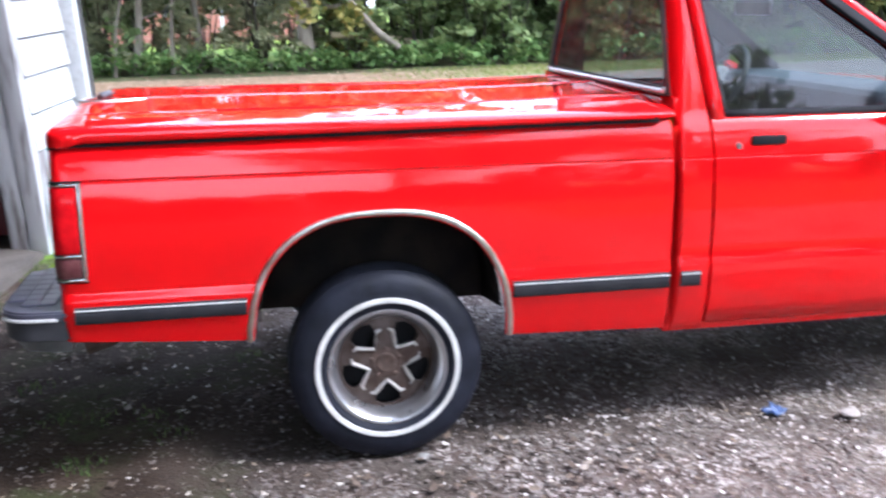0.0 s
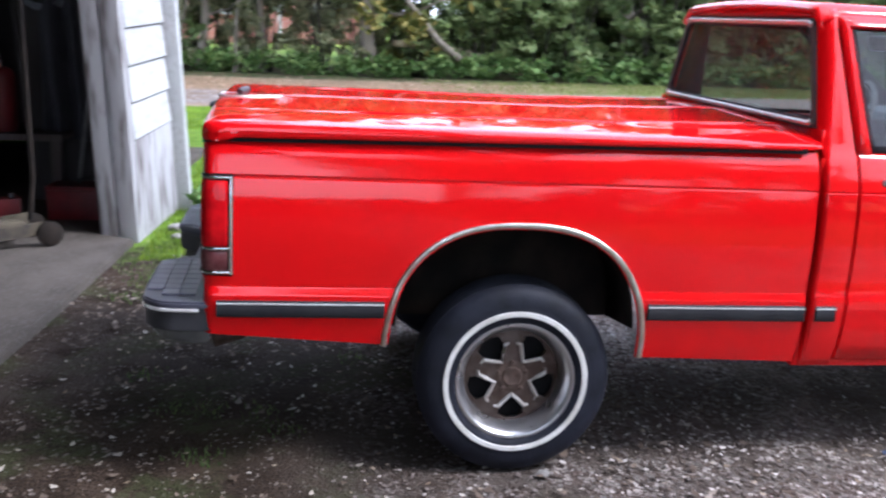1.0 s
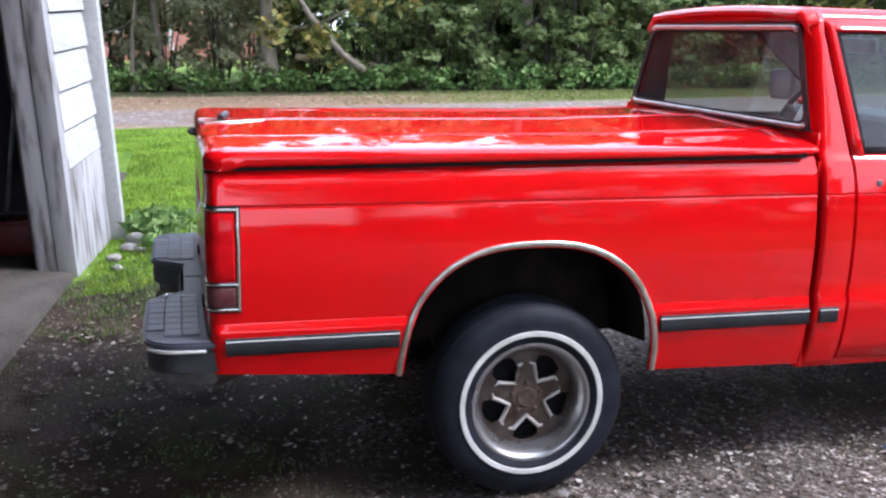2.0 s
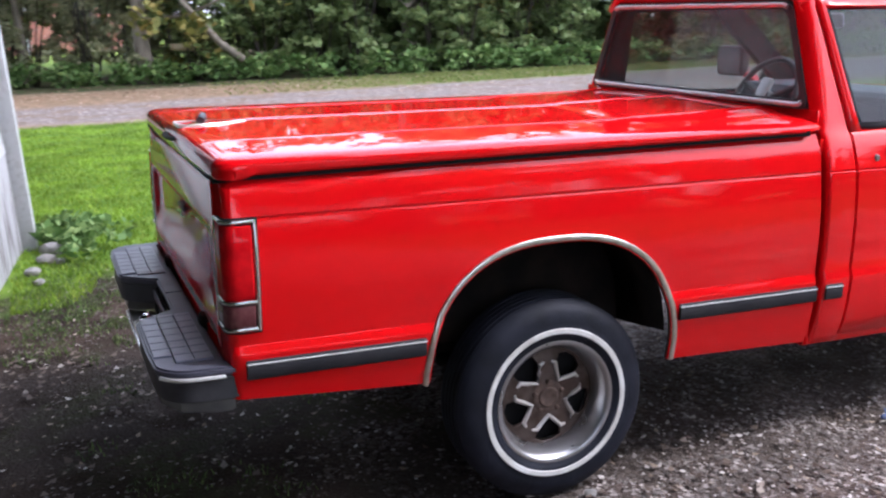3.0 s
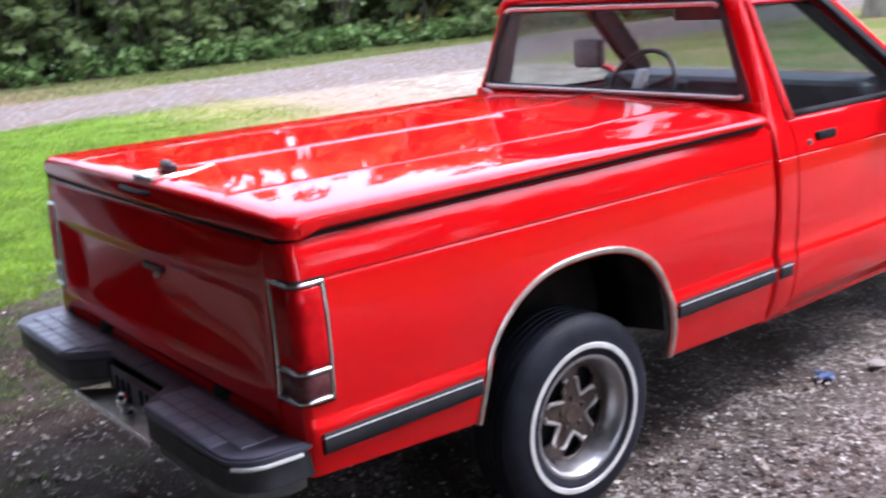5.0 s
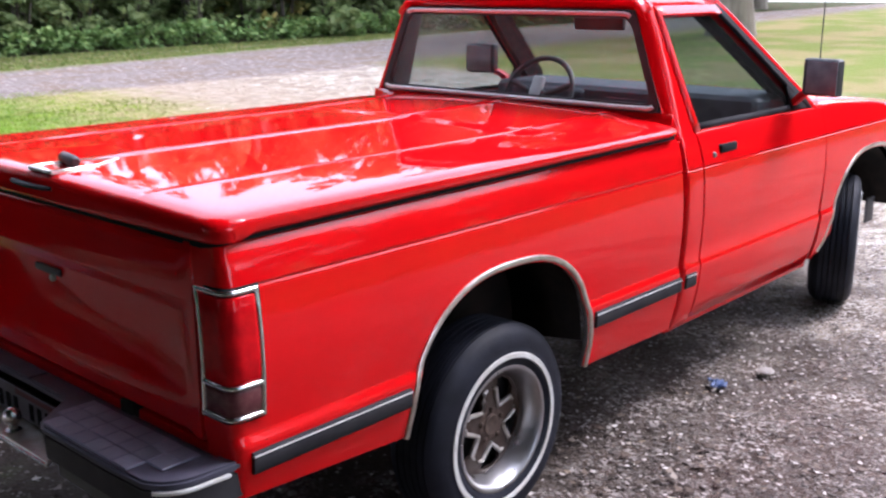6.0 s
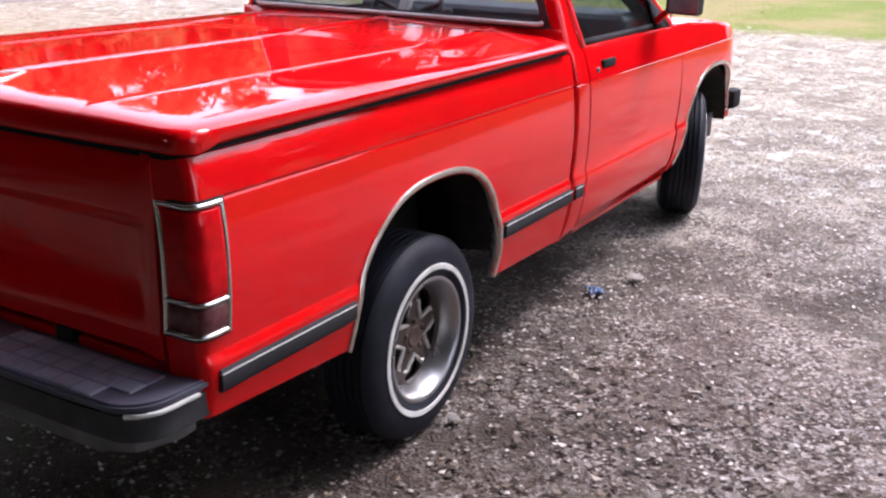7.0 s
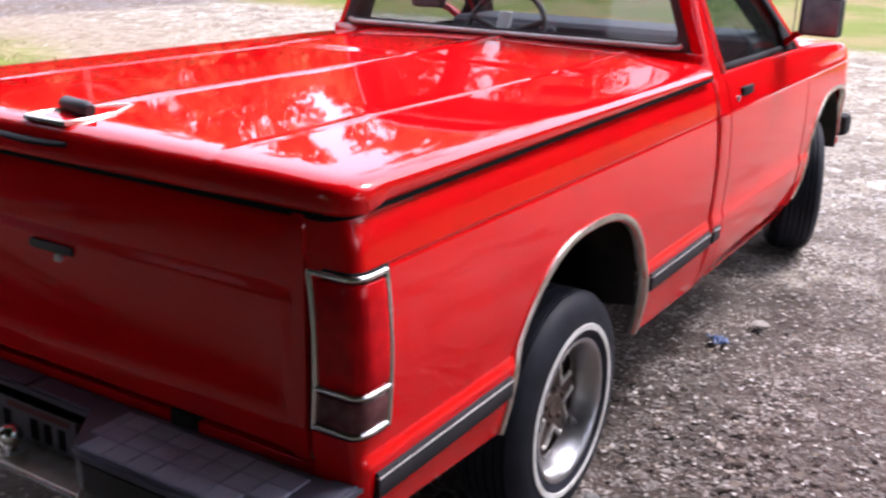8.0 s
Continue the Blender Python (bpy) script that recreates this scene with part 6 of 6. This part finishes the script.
# garage contents: jack, red steel, bin and crate colours darkened for interior shade
def floor_jack(m):
    t = thing("floor_jack", "yellow floor jack in shade-darkened paint with a long handle", "jack", m)
    y = material("shaded_yellow", (0.1, 0.085, 0.055), 0.8, second=(0.045, 0.038, 0.03), scale=10, bump=0.1)
    for s in (-1, 1):
        part("side_plate", sweep([(-0.33, s * 0.1, 0.075), (0.0, s * 0.12, 0.1), (0.27, s * 0.13, 0.12)], (0, s, 0), [(-0.006, -0.03), (0.006, -0.03), (0.006, 0.045), (-0.006, 0.045)]), y, t)
        part("front_wheel", lathe([(0.0, -0.02), (0.045, -0.02), (0.05, -0.01), (0.05, 0.01), (0.045, 0.02), (0.0, 0.02)], 20, pose(-0.33, s * 0.13, 0.052)), UNDER, t)
        part("rear_wheel", lathe([(0.0, -0.025), (0.06, -0.025), (0.075, -0.015), (0.075, 0.015), (0.06, 0.025), (0.0, 0.025)], 20, pose(0.3, s * 0.16, 0.078)), UNDER, t)
    part("lift_arm", box((-0.05, 0, 0.14), (0.5, 0.1, 0.05), 0.012, pose(0, 0, 0, 0, 6, 0)), y, t)
    part("saddle", lathe([(0.0, 0.02), (0.05, 0.02), (0.05, 0.0), (0.0, 0.0)], 16, pose(-0.28, 0, 0.165, 90, 0, 0)), RUST, t)
    part("handle", tube([(0.24, 0, 0.14), (0.27, 0, 0.4), (0.24, -0.06, 1.9)], 0.016, 10), UNDER, t, "rusty steel handle")
    return t


floor_jack(pose(-2.5, 2.38, 0.04, 0, 0, 32))
cart = thing("tool_bench", "dark cluttered workbench against the wall", "workbench", pose(-2.95, 4.0, 0.04, 0, 0, -6))
part("worktop", box((0, 0, 0.5), (1.3, 0.6, 0.05), 0.006), BARE_WOOD, cart)
for a in (-0.6, 0.6):
    for b in (-0.26, 0.26):
        part("leg", box((a, b, 0.24), (0.07, 0.07, 0.48), 0.004), BARE_WOOD, cart)
RED_STEEL = material("shaded_red_steel", (0.17, 0.012, 0.014), 0.45, second=(0.1, 0.009, 0.012), scale=8, bump=0.05)
t = thing("gas_cylinder", "red metal cylinder with a chrome valve", "cylinder", pose(-2.78, 3.85, 0.565))
part("tank", lathe([(0.0, 0.46), (0.05, 0.455), (0.09, 0.43), (0.108, 0.39), (0.11, 0.3), (0.11, 0.03), (0.1, 0.0), (0.0, 0.0)], 28, pose(0, 0, 0, 90, 0, 0)), RED_STEEL, t)
part("valve", lathe([(0.0, 0.56), (0.02, 0.555), (0.022, 0.53), (0.014, 0.52), (0.014, 0.5), (0.028, 0.49), (0.028, 0.45)], 16, pose(0, 0, 0, 90, 0, 0)), CHROME, t)
for i, (x, y, l) in enumerate(((-3.0, 3.5, 1.3), (-2.93, 3.45, 1.08))):
    ob = part("timber_batten", box((0, 0, l / 2), (0.05, 0.03, l), 0.003, pose(0, 0, 0, 0, 0, 15)), PALE_WOOD)
    ob.matrix_world = pose(x, y, 0.04, -3, 1 + i, 0)
    tagged(ob, "pale yellow timber batten leaning by the bench", "timber", "leaning battens")
t = thing("tool_box", "low red steel tool box on the floor", "tool box", pose(-2.12, 3.3, 0.04, 0, 0, -4))
part("body", box((0, 0, 0.1), (0.46, 0.24, 0.2), 0.01), RED_STEEL, t)
part("lid", box((0, 0, 0.215), (0.47, 0.25, 0.03), 0.01), RED_STEEL, t)
part("handle", tube([(-0.1, 0, 0.23), (-0.09, 0, 0.26), (0.09, 0, 0.26), (0.1, 0, 0.23)], 0.008, 8), BLACK, t)
t = thing("waste_bin", "dark grey plastic bin in the garage", "bin", pose(-3.1, 3.0, 0.04))
rows = [[(r * math.cos(a), r * math.sin(a), z) for a in np.linspace(0, 2 * math.pi, 28, endpoint=False)] for r, z in ((0.0, 0.0), (0.2, 0.0), (0.25, 0.6), (0.27, 0.61), (0.27, 0.65), (0.24, 0.65), (0.19, 0.03))]
part("bucket", grid_bm(rows, True), MATT_BLACK, t)
t = thing("hanging_tarp", "dark folded tarpaulin hanging on the wall", "tarpaulin", pose(-2.15, 3.85, 0))
rows = [[(0.35 * u, 0.05 * math.sin(14 * u + 2 * z) * (1.6 - 0.4 * z), z) for u in np.linspace(-1, 1, 40)] for z in np.linspace(0.5, 2.3, 14)]
part("cloth", grid_bm(rows), material("dark_cloth", (0.04, 0.04, 0.05), 0.85, second=(0.06, 0.058, 0.07), scale=5), t, solid=0.004)
part("hem_rope", tube([(-0.36, 0, 2.3), (0.0, 0.0, 2.27), (0.36, 0, 2.3)], 0.012, 8), PALE_WOOD, t, "pale hem rope")

t = thing("storage_crate", "black plastic crate standing by the bench", "crate", pose(-2.9, 3.2, 0.04, 0, 0, -8))
part("body", box((0, 0, 0.17), (0.34, 0.26, 0.34), 0.015), MATT_BLACK, t)
part("rim", box((0, 0, 0.345), (0.37, 0.29, 0.03), 0.01), MATT_BLACK, t)
t = thing("spare_tyre", "old black tyre lying on its side in the garage", "tyre", pose(-3.1, 2.62, 0.14, 70, 0, 10))
part("tread", lathe([(0.17, -0.08), (0.22, -0.095), (0.28, -0.085), (0.3, -0.06), (0.3, 0.06), (0.28, 0.085), (0.22, 0.095), (0.17, 0.08)], 40), RUBBER, t)
bm = bmesh.new()
for k in range(3):
    add_tube(bm, [(0.24 * math.cos(a) * (1 + 0.06 * k), 0.02 * k, 0.3 * math.sin(a) * (1 + 0.05 * k)) for a in np.linspace(0, 2 * math.pi, 25)], 0.011, 8)
t = thing("hose_coil", "grey garden hose coil hanging on the wall", "hose", pose(-2.45, 3.86, 1.75))
part("loops", bm, material("grey_hose", (0.2, 0.2, 0.23), 0.5, second=(0.13, 0.13, 0.15), scale=10), t)
for x, z in ((-2.98, 1.62), (-2.86, 1.63)):
    t = thing("wall_tool", "pale wooden tool handle hung on the wall", "tool", pose(x, 4.2, z), "hung tools")
    part("handle", box((0, 0, 0), (0.03, 0.03, 0.15), 0.008), PALE_WOOD, t)
    part("head", box((0, 0, 0.1), (0.1, 0.035, 0.05), 0.008), RUST, t)
t = thing("oil_can", "small red metal can on the garage floor", "can", pose(-2.62, 3.15, 0.04, 0, 0, 20))
part("body", box((0, 0, 0.08), (0.2, 0.12, 0.16), 0.012), RED_STEEL, t)
part("cap", lathe([(0.0, 0.03), (0.02, 0.03), (0.022, 0.0), (0.0, 0.0)], 14, pose(0.05, 0, 0.16, 90, 0, 0)), BLACK, t)
t = thing("long_pole", "grey metal pole leaning in the garage corner", "pole", pose(-2.2, 3.3, 0.04, 0, 8, 0))
part("shaft", tube([(0, 0, 0), (0, 0.2, 2.2)], 0.014, 8), VALANCE, t)

# ---- small things on the drive ----
bm = bmesh.new()
rows = []
for i in range(8):
    rows.append([(0.012 * i - 0.045, 0.009 * j - 0.03 + 0.006 * math.sin(i * 1.3), 0.012 + 0.014 * abs(noise.noise((i * 0.6, j * 0.6, 7.0))) * 2) for j in range(8)])
blue = part("crumpled_wrapper", grid_bm(rows), material("blue_wrapper", (0.04, 0.075, 0.2), 0.45, second=(0.09, 0.14, 0.28), scale=30), solid=0.002)
blue.matrix_world = pose(1.385, -0.785, -0.008, 0, 0, 35)
tagged(blue, "crumpled blue wrapper on the gravel", "litter")
rock("pale_stone", "flat pale stone on the gravel", 1.62, -0.88, 0.036, 9, material("pale_stone", (0.4, 0.36, 0.33), 0.8, second=(0.3, 0.27, 0.24), scale=20, bump=0.2), 0.28)
rock("tyre_stone", "pale stone beside the rear tyre", 0.1, -0.83, 0.02, 11, STONE)
